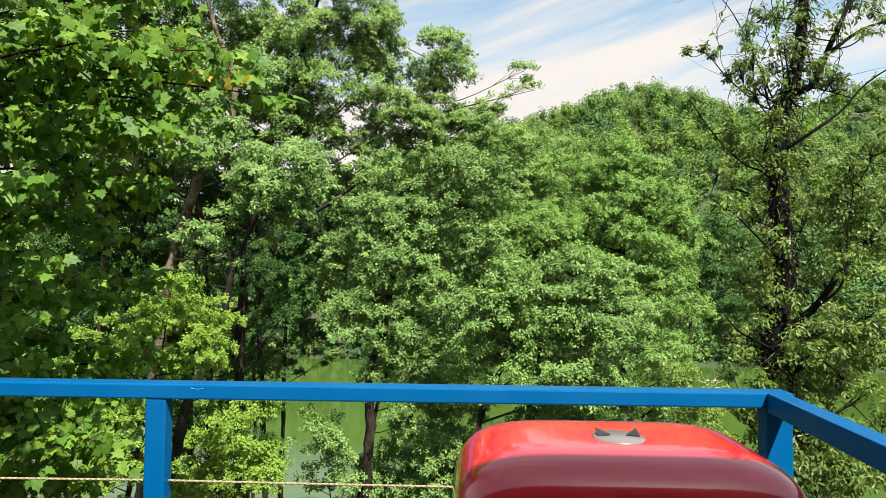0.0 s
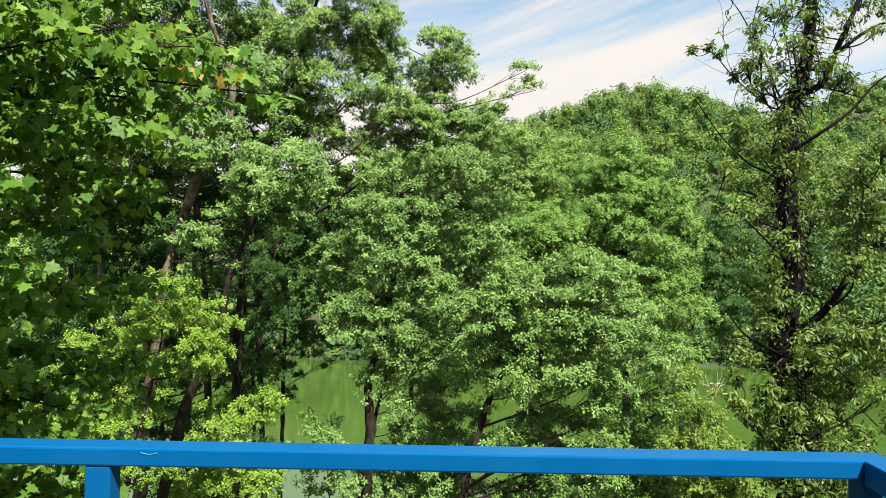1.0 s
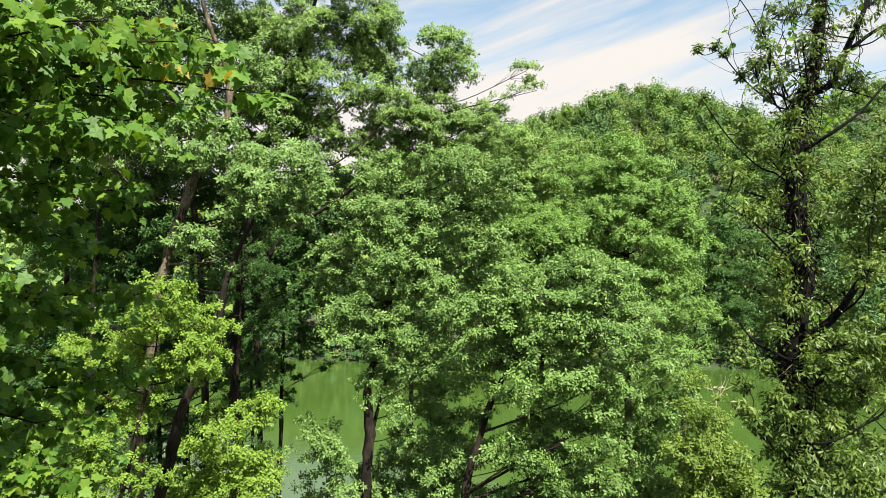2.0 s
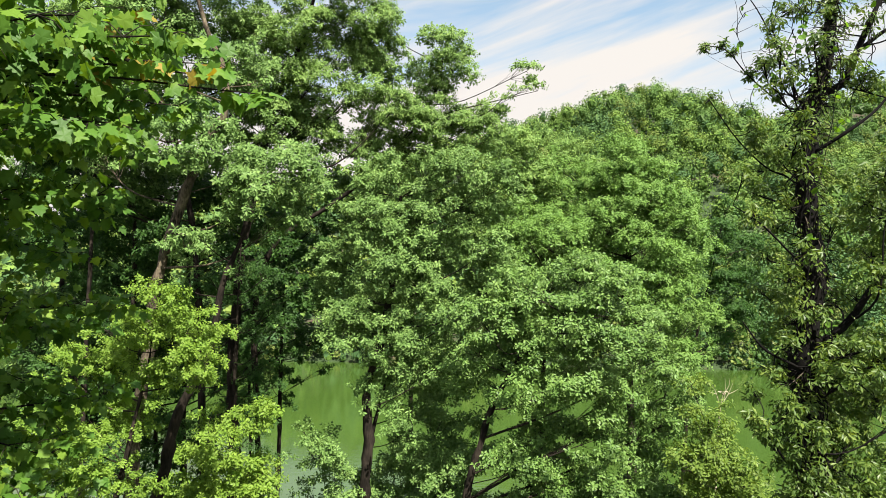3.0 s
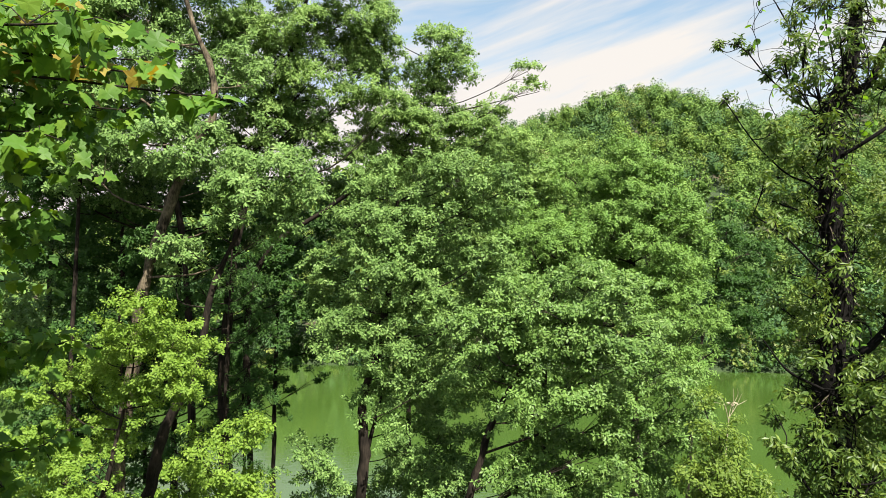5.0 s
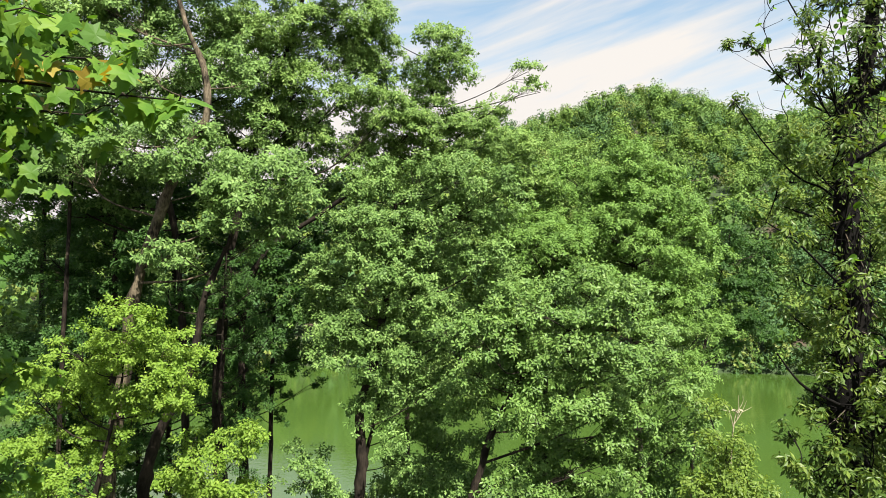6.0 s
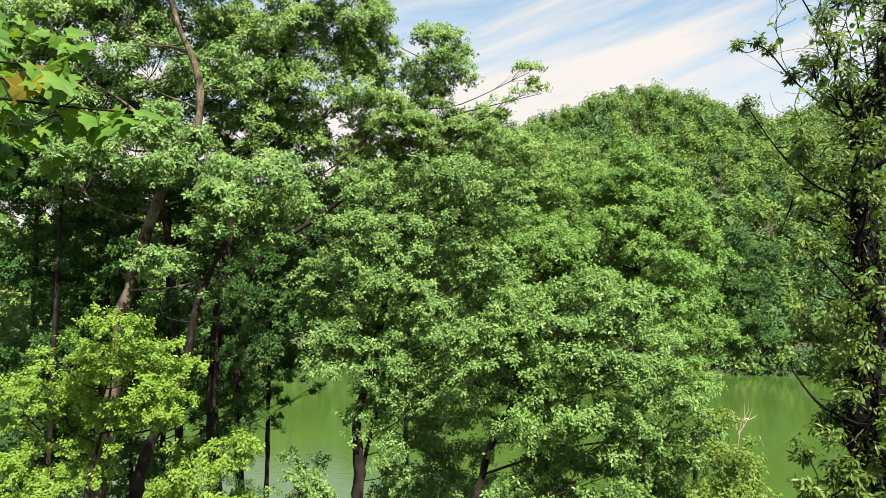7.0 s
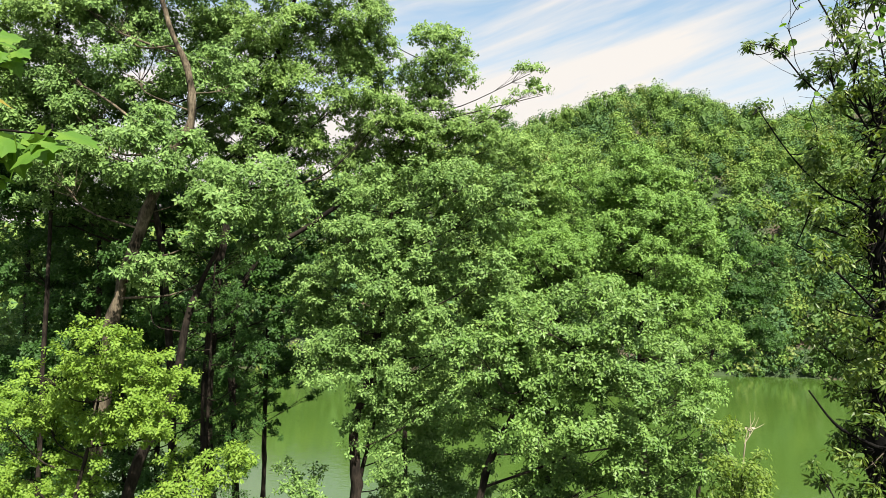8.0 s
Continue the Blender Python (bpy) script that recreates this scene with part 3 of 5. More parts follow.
tree("tall_tree", "tall yellow-green tree standing behind the round oak", LEAF_TALL_LIT,
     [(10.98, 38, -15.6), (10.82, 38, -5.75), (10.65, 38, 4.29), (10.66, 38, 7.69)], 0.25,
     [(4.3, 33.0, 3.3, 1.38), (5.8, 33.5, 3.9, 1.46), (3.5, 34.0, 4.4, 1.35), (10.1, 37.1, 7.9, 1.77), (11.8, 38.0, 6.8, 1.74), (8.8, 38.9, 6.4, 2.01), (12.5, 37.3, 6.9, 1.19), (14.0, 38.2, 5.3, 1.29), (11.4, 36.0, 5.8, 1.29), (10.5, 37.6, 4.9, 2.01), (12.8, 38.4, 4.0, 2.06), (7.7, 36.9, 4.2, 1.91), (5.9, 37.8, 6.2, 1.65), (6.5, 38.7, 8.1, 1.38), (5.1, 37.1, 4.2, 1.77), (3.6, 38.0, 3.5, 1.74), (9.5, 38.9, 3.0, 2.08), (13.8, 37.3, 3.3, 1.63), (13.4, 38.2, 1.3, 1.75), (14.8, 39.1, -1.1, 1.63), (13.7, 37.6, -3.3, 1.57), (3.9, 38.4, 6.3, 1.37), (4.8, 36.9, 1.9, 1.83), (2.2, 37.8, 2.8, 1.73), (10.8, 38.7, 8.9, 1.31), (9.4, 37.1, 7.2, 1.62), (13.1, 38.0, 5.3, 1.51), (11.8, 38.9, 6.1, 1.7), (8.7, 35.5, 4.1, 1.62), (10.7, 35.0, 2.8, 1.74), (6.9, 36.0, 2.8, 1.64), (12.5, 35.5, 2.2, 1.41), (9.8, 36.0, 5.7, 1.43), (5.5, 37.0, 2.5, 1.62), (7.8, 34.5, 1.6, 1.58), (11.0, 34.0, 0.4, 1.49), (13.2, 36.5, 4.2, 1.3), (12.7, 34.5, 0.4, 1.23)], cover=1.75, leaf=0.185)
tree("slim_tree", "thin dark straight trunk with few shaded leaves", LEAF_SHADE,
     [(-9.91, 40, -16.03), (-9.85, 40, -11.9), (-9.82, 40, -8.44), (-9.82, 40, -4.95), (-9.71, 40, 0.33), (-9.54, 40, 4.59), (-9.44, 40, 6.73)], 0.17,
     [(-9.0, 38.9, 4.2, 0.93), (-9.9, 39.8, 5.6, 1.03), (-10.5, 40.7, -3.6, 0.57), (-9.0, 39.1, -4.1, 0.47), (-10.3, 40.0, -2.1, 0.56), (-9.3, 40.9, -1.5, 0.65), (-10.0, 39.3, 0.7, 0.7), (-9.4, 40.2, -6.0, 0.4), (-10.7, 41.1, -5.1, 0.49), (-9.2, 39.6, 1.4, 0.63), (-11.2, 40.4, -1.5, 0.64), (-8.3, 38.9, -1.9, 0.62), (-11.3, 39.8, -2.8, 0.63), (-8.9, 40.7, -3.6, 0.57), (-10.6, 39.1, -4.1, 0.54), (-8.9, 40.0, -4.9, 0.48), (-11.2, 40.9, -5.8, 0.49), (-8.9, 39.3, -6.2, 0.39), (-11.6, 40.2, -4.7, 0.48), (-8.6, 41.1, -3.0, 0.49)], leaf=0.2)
tree("undergrowth_tree", "low leafy sapling beside the water", LEAF_OAK,
     [(-4.92, 30, -11.92), (-5.09, 30, -9.6), (-5.26, 30, -7.53)], 0.06,
     [(-5.6, 28.9, -6.2, 1.03), (-4.6, 29.8, -7.5, 1.18), (-5.9, 30.7, -8.5, 0.91), (-3.8, 29.1, -8.5, 1.16), (-6.2, 30.0, -5.5, 0.66), (-5.2, 30.9, -5.8, 0.61)])
tree("undergrowth_tree", "low leafy sapling beside the water", LEAF_OAK,
     [(-1.57, 31, -12.32), (-1.47, 31, -9.93), (-1.36, 31, -7.79)], 0.06,
     [(-1.0, 28.5, -6.5, 1.0), (0.2, 28.2, -7.3, 1.1), (1.2, 28.0, -6.5, 1.0), (-0.3, 28.3, -8.2, 1.2), (1.4, 28.2, -8.4, 1.2), (-1.3, 29.9, -6.7, 1.25), (-2.4, 30.8, -8.0, 1.38), (-0.3, 31.7, -8.2, 1.41), (-1.3, 30.1, -8.8, 1.5), (-0.0, 31.0, -6.4, 1.11), (-3.3, 31.9, -9.7, 1.27), (0.2, 30.3, -4.5, 1.08), (1.6, 31.2, -5.5, 0.99), (-0.6, 32.1, -5.3, 0.96), (0.7, 30.6, -6.4, 1.03), (1.9, 31.4, -7.1, 1.0)])
tree("lakeside_shrub", "olive green shrub on the lake slope", LEAF_OLIVE,
     [(10.07, 24, -9.12), (9.98, 24, -7.27), (9.88, 24, -5.82)], 0.06,
     [(9.0, 22.9, -3.2, 0.82), (10.1, 23.8, -4.7, 0.9), (9.9, 24.7, -5.5, 1.03), (10.5, 23.1, -6.0, 0.87), (9.2, 24.0, -4.4, 1.0), (9.2, 24.9, -2.4, 0.74), (10.2, 23.3, -5.6, 0.97), (9.4, 24.2, -6.3, 1.11), (10.8, 25.1, -7.2, 1.25), (11.3, 23.6, -6.7, 0.84), (10.1, 24.4, -4.0, 0.63), (8.3, 22.9, -4.9, 0.91)])
HEMLOCK_BLOBS = [(-10.2 + 0.75 * k + dx, 28.6 + 0.5 * ((k * 3) % 4), z + 0.4 * ((k * 7) % 3), 0.55 + 0.08 * ((k * 5) % 4))
                 for z, dx in ((-8.2, 0.0), (-6.6, 0.3), (-5.0, 0.1), (-3.4, 0.4), (-1.8, 0.0), (-0.2, 0.3), (1.4, 0.1)) for k in range(4)]
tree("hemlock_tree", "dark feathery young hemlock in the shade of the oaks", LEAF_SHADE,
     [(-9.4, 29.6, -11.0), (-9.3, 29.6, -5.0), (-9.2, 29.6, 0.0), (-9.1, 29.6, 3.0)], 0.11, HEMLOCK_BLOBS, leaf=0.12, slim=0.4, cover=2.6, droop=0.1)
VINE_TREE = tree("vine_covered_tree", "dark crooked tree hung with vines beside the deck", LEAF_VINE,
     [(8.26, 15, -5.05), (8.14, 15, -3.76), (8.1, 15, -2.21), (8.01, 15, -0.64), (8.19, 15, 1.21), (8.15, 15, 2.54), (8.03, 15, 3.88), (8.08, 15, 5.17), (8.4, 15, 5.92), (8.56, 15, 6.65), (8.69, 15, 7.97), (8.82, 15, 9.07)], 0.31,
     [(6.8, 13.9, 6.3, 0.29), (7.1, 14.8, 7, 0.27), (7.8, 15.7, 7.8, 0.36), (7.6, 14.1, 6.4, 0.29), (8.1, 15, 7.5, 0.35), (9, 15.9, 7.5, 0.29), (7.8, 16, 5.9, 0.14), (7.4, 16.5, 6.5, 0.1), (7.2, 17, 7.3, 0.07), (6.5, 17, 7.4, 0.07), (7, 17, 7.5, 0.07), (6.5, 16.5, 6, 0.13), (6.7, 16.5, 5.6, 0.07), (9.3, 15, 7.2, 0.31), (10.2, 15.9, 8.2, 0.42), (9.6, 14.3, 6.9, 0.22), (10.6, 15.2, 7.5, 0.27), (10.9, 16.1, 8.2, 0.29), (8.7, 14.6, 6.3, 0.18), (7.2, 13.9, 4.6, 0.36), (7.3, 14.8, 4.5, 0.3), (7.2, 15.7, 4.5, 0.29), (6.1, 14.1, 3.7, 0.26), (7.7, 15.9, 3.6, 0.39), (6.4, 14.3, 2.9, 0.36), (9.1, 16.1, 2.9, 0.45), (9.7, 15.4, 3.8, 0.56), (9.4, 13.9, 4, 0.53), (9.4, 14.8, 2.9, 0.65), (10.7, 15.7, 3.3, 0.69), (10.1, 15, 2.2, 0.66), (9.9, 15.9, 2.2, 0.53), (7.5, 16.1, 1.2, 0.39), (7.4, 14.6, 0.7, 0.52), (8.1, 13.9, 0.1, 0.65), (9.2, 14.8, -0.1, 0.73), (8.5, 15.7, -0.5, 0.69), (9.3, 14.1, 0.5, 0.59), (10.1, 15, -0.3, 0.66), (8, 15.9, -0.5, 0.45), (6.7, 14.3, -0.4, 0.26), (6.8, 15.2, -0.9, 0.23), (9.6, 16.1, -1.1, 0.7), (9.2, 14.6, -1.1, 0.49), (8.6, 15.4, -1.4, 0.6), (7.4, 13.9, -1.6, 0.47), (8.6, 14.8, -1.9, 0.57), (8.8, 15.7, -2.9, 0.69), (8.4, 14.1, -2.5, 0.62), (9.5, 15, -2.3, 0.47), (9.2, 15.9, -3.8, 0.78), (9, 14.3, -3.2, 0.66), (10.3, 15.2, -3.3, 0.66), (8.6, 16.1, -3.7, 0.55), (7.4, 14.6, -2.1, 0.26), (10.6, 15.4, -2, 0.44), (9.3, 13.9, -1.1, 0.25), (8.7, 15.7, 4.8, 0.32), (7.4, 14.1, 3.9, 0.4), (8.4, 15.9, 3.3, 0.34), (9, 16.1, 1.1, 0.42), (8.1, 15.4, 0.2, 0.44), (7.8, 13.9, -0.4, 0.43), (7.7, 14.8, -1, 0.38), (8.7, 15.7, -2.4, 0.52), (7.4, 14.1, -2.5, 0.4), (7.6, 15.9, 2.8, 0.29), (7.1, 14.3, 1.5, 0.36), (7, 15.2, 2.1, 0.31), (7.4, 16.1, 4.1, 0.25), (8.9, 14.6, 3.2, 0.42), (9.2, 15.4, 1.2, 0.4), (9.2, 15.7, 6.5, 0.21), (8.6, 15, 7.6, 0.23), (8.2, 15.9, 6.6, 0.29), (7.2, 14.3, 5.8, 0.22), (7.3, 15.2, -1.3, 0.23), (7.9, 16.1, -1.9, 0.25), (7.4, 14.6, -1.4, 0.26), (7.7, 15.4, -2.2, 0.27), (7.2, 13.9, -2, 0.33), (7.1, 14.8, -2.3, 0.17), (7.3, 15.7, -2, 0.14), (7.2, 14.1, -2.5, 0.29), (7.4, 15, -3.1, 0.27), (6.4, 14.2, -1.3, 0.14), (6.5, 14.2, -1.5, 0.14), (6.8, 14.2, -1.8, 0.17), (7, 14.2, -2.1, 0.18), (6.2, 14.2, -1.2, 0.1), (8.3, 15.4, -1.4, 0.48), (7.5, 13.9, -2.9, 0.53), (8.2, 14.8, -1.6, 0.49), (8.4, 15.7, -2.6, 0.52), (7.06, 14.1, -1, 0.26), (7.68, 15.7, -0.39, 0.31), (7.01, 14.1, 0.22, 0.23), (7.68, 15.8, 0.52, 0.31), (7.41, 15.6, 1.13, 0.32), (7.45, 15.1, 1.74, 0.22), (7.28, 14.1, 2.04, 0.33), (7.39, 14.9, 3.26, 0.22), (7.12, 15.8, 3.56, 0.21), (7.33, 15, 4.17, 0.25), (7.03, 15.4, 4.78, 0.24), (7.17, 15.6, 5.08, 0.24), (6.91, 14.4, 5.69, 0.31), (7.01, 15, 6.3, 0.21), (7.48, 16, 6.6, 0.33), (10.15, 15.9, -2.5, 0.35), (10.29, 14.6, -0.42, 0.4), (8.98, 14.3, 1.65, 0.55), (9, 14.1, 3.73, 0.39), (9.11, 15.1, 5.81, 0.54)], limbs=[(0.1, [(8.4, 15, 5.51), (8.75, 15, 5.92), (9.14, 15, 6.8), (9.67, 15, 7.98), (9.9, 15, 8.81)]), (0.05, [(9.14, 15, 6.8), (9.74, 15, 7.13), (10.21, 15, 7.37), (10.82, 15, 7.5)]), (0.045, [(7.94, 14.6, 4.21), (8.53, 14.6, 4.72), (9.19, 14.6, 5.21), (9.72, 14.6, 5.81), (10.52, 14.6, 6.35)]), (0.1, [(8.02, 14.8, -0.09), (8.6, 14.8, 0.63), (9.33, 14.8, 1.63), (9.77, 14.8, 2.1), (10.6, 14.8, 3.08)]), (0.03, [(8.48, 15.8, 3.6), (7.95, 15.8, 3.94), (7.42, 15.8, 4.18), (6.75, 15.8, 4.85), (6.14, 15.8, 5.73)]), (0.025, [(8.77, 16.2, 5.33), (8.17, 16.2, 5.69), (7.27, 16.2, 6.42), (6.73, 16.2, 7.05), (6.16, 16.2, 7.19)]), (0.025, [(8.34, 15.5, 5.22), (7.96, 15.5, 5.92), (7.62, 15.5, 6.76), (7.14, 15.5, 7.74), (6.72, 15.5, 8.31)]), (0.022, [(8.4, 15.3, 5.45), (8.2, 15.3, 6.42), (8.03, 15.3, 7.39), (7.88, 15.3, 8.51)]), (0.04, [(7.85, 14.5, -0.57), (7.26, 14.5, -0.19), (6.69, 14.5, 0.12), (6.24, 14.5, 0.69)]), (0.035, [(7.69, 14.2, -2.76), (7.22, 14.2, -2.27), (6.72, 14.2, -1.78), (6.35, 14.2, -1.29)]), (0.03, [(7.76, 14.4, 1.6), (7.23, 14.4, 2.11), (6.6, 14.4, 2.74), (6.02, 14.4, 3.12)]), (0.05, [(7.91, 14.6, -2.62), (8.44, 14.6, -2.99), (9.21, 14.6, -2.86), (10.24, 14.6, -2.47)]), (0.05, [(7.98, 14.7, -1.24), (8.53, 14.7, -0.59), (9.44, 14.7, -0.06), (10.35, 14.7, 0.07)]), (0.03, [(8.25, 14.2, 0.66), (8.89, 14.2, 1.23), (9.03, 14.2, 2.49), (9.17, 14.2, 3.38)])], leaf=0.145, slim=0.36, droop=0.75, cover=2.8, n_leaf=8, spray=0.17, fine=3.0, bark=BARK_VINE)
tree("dead_sapling", "bleached leafless twigs above the lakeside shrubs", DEAD_WOOD,
     [(12.53, 31, -11.38), (12.74, 31, -6.57), (12.91, 31, -4.57), (13.03, 31, -3.86)], 0.05,
     [(12.5, 29.9, -3.5, 0.15)], limbs=[(0.02, [(12.97, 31, -4.4), (13.25, 31, -3.86), (13.5, 31, -3.32)]), (0.02, [(12.91, 31, -4.57), (12.76, 31, -3.87), (12.54, 31, -3.38)]), (0.018, [(13.03, 31, -4.13), (13.14, 31, -3.7), (13.14, 31, -3.08)]), (0.016, [(13.25, 31, -3.86), (13.55, 31, -3.69), (13.74, 31, -3.58)]), (0.016, [(12.76, 31, -3.87), (12.48, 31, -3.73), (12.26, 31, -3.71)]), (0.014, [(13.14, 31, -3.7), (13.33, 31, -3.37), (13.33, 31, -3.07)])], bark=DEAD_WOOD, cover=0.1, n_leaf=1)
tree("slope_tree", "leafy green tree standing lower on the slope", LEAF_SUN,
     [(-1.87, 37, -15.28), (-1.79, 37, -8.91), (-1.75, 37, 0.8), (-1.49, 37, 6.4)], 0.2,
     [(-0.8, 35.9, 5.6, 1.78), (1.2, 36.8, 4.4, 1.9), (-2.8, 37.7, 4.1, 1.87), (-4.6, 36.1, 3.4, 1.58), (-0.1, 37.0, 1.8, 2.02), (2.6, 37.9, 0.8, 1.96), (-2.0, 36.3, -0.1, 1.98), (-4.4, 37.2, -1.2, 1.85), (1.6, 38.1, -2.2, 2.08), (-0.1, 36.6, -3.7, 1.82), (3.9, 37.4, -1.1, 1.71), (1.8, 35.9, 6.6, 1.57), (3.8, 36.8, 8.4, 1.46), (-2.9, 37.7, 7.5, 1.72), (-5.3, 36.1, 5.9, 1.58), (5.1, 37.0, 6.8, 1.47)], cover=1.7, leaf=0.21)
tree("slope_tree", "leafy green tree standing lower on the slope", LEAF_SUN,
     [(6.65, 42, -17.44), (6.43, 42, -10.21), (6.57, 42, 0.82), (6.73, 42, 7.18)], 0.2,
     [(6.4, 40.9, 4.5, 2.23), (8.0, 41.8, 1.9, 2.28), (4.4, 42.7, 1.6, 2.33), (10.1, 41.1, 0.1, 2.25), (12.9, 42.0, 1.6, 2.09), (6.7, 42.9, -1.5, 2.34), (3.6, 41.3, -3.6, 1.89), (9.6, 42.2, -3.6, 2.1), (14.8, 43.1, -1.4, 1.97), (5.3, 41.6, 10.1, 1.4), (8.1, 42.4, 8.8, 1.85), (6.4, 40.9, 7.0, 1.79), (3.5, 41.8, 5.2, 1.83), (14.2, 42.7, -4.4, 1.69)], cover=1.3, leaf=0.19)
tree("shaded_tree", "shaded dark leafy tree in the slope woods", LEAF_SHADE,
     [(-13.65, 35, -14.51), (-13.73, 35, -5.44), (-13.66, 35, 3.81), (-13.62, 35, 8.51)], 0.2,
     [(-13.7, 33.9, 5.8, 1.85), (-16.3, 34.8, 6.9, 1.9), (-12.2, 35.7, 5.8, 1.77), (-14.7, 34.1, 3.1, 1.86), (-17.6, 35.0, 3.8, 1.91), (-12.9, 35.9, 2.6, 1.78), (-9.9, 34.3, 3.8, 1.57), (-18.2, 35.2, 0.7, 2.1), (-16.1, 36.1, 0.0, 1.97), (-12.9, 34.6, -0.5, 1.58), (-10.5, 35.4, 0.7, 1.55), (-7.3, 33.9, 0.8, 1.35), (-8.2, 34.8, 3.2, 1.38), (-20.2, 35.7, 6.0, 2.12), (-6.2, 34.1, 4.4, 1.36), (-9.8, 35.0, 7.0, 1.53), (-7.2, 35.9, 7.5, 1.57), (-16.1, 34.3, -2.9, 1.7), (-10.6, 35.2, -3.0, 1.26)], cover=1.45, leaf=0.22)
tree("shaded_tree", "shaded dark leafy tree in the slope woods", LEAF_OAK,
     [(-20.62, 36, -15.03), (-20.77, 36, -5.7), (-20.92, 36, 3.81), (-20.81, 36, 10.27)], 0.22,
     [(-20.4, 34.9, 8.4, 2.08), (-23.1, 35.8, 6.0, 2.13), (-22.2, 36.7, 2.9, 2.18), (-23.1, 35.1, -0.6, 2.09), (-20.8, 36.0, -1.3, 2.14), (-22.1, 36.9, -4.6, 2.2), (-19.2, 35.3, 10.1, 2.11), (-22.6, 36.2, 12.3, 2.16), (-25.1, 37.1, 9.5, 2.21), (-18.2, 35.6, -3.7, 1.77), (-20.2, 36.4, -7.7, 1.99), (-22.1, 34.9, -7.9, 2.08), (-17.0, 35.8, -6.2, 1.42), (-15.5, 36.7, -7.7, 1.46)], cover=1.15, leaf=0.2)
# last two masses stand unseen above the view, added to shade lower crowns
tree("tall_oak", "tall oak whose crown spreads above the deck view", LEAF_SUN,
     [(-15.6, 29, -11.83), (-15.59, 29, -4.32), (-15.44, 29, 3.35), (-15.38, 29, 9.86), (-15.42, 29, 15.41), (-15.4, 29, 19.16)], 0.11,
     [(-14.8, 27.9, 12.3, 1.66), (-17.0, 28.8, 12.1, 1.71), (-14.1, 29.7, 13.8, 1.65), (-17.6, 28.1, 10.1, 1.54), (-14.8, 29.0, 10.4, 1.32), (-16.8, 29.9, 9.0, 1.48), (-18.6, 28.3, 12.5, 1.69), (-12.9, 29.2, 16.1, 2.03), (-10.1, 30.1, 17.4, 1.79)], cover=2.8, leaf=0.16, face=(0.2, -0.85, 0.5), droop=0.45)
tree("oak_tree", "full oak crown in the shade of taller trees", LEAF_OAK,
     [(-10.4, 30, -12.23), (-10.8, 30, -4.46), (-11.3, 30, 2.93), (-12.21, 30, 7.48), (-12.82, 30, 10.18)], 0.2,
     [(-16.4, 28.9, 8.1, 1.43), (-14.8, 29.8, 7.8, 1.48), (-13.3, 30.7, 8.8, 1.4), (-10.9, 29.1, 9.4, 1.21), (-9.8, 30.0, 11.7, 1.19), (-18.1, 30.9, 6.5, 1.53), (-15.0, 29.3, 5.6, 1.46), (-13.5, 30.2, 5.6, 1.38), (-20.2, 31.1, 8.8, 1.7), (-8.7, 29.6, 9.7, 1.06), (-10.5, 30.4, 8.0, 1.09), (-11.2, 28.9, 6.0, 1.15), (-18.6, 29.8, 11.4, 1.48), (-9.5, 30.7, 8.2, 0.91), (-9.3, 29.1, 10.8, 1.21), (-8.3, 30.0, 10.5, 1.25), (-7.4, 30.9, 11.6, 1.23), (-8.9, 29.3, 12.4, 1.22), (-10.5, 30.2, 10.3, 1.08), (-6.3, 31.1, 9.4, 0.99), (-7.6, 29.6, 8.1, 0.88), (-11.1, 30.4, 11.2, 1.03), (-11.4, 28.9, 12.2, 1.15)], cover=2.3, leaf=0.185)
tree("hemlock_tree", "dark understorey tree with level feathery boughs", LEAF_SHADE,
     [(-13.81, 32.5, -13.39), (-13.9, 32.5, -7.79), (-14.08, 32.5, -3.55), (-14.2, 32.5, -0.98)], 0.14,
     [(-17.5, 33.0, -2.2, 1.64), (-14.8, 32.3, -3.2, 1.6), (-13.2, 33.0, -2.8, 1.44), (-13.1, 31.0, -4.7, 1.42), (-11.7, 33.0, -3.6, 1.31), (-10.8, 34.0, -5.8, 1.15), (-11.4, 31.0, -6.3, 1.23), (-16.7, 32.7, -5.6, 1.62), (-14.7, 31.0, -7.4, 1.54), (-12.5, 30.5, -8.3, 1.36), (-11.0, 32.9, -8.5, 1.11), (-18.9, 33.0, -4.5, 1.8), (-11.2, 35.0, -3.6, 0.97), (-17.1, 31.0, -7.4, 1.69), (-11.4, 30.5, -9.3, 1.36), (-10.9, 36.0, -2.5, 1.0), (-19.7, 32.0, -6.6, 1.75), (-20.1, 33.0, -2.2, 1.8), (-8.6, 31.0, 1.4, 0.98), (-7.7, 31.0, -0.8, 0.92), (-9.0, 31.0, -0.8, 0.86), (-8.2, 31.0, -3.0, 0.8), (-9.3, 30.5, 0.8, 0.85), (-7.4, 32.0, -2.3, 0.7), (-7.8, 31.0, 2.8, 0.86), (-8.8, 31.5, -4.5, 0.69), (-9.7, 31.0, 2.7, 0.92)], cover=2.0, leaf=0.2)
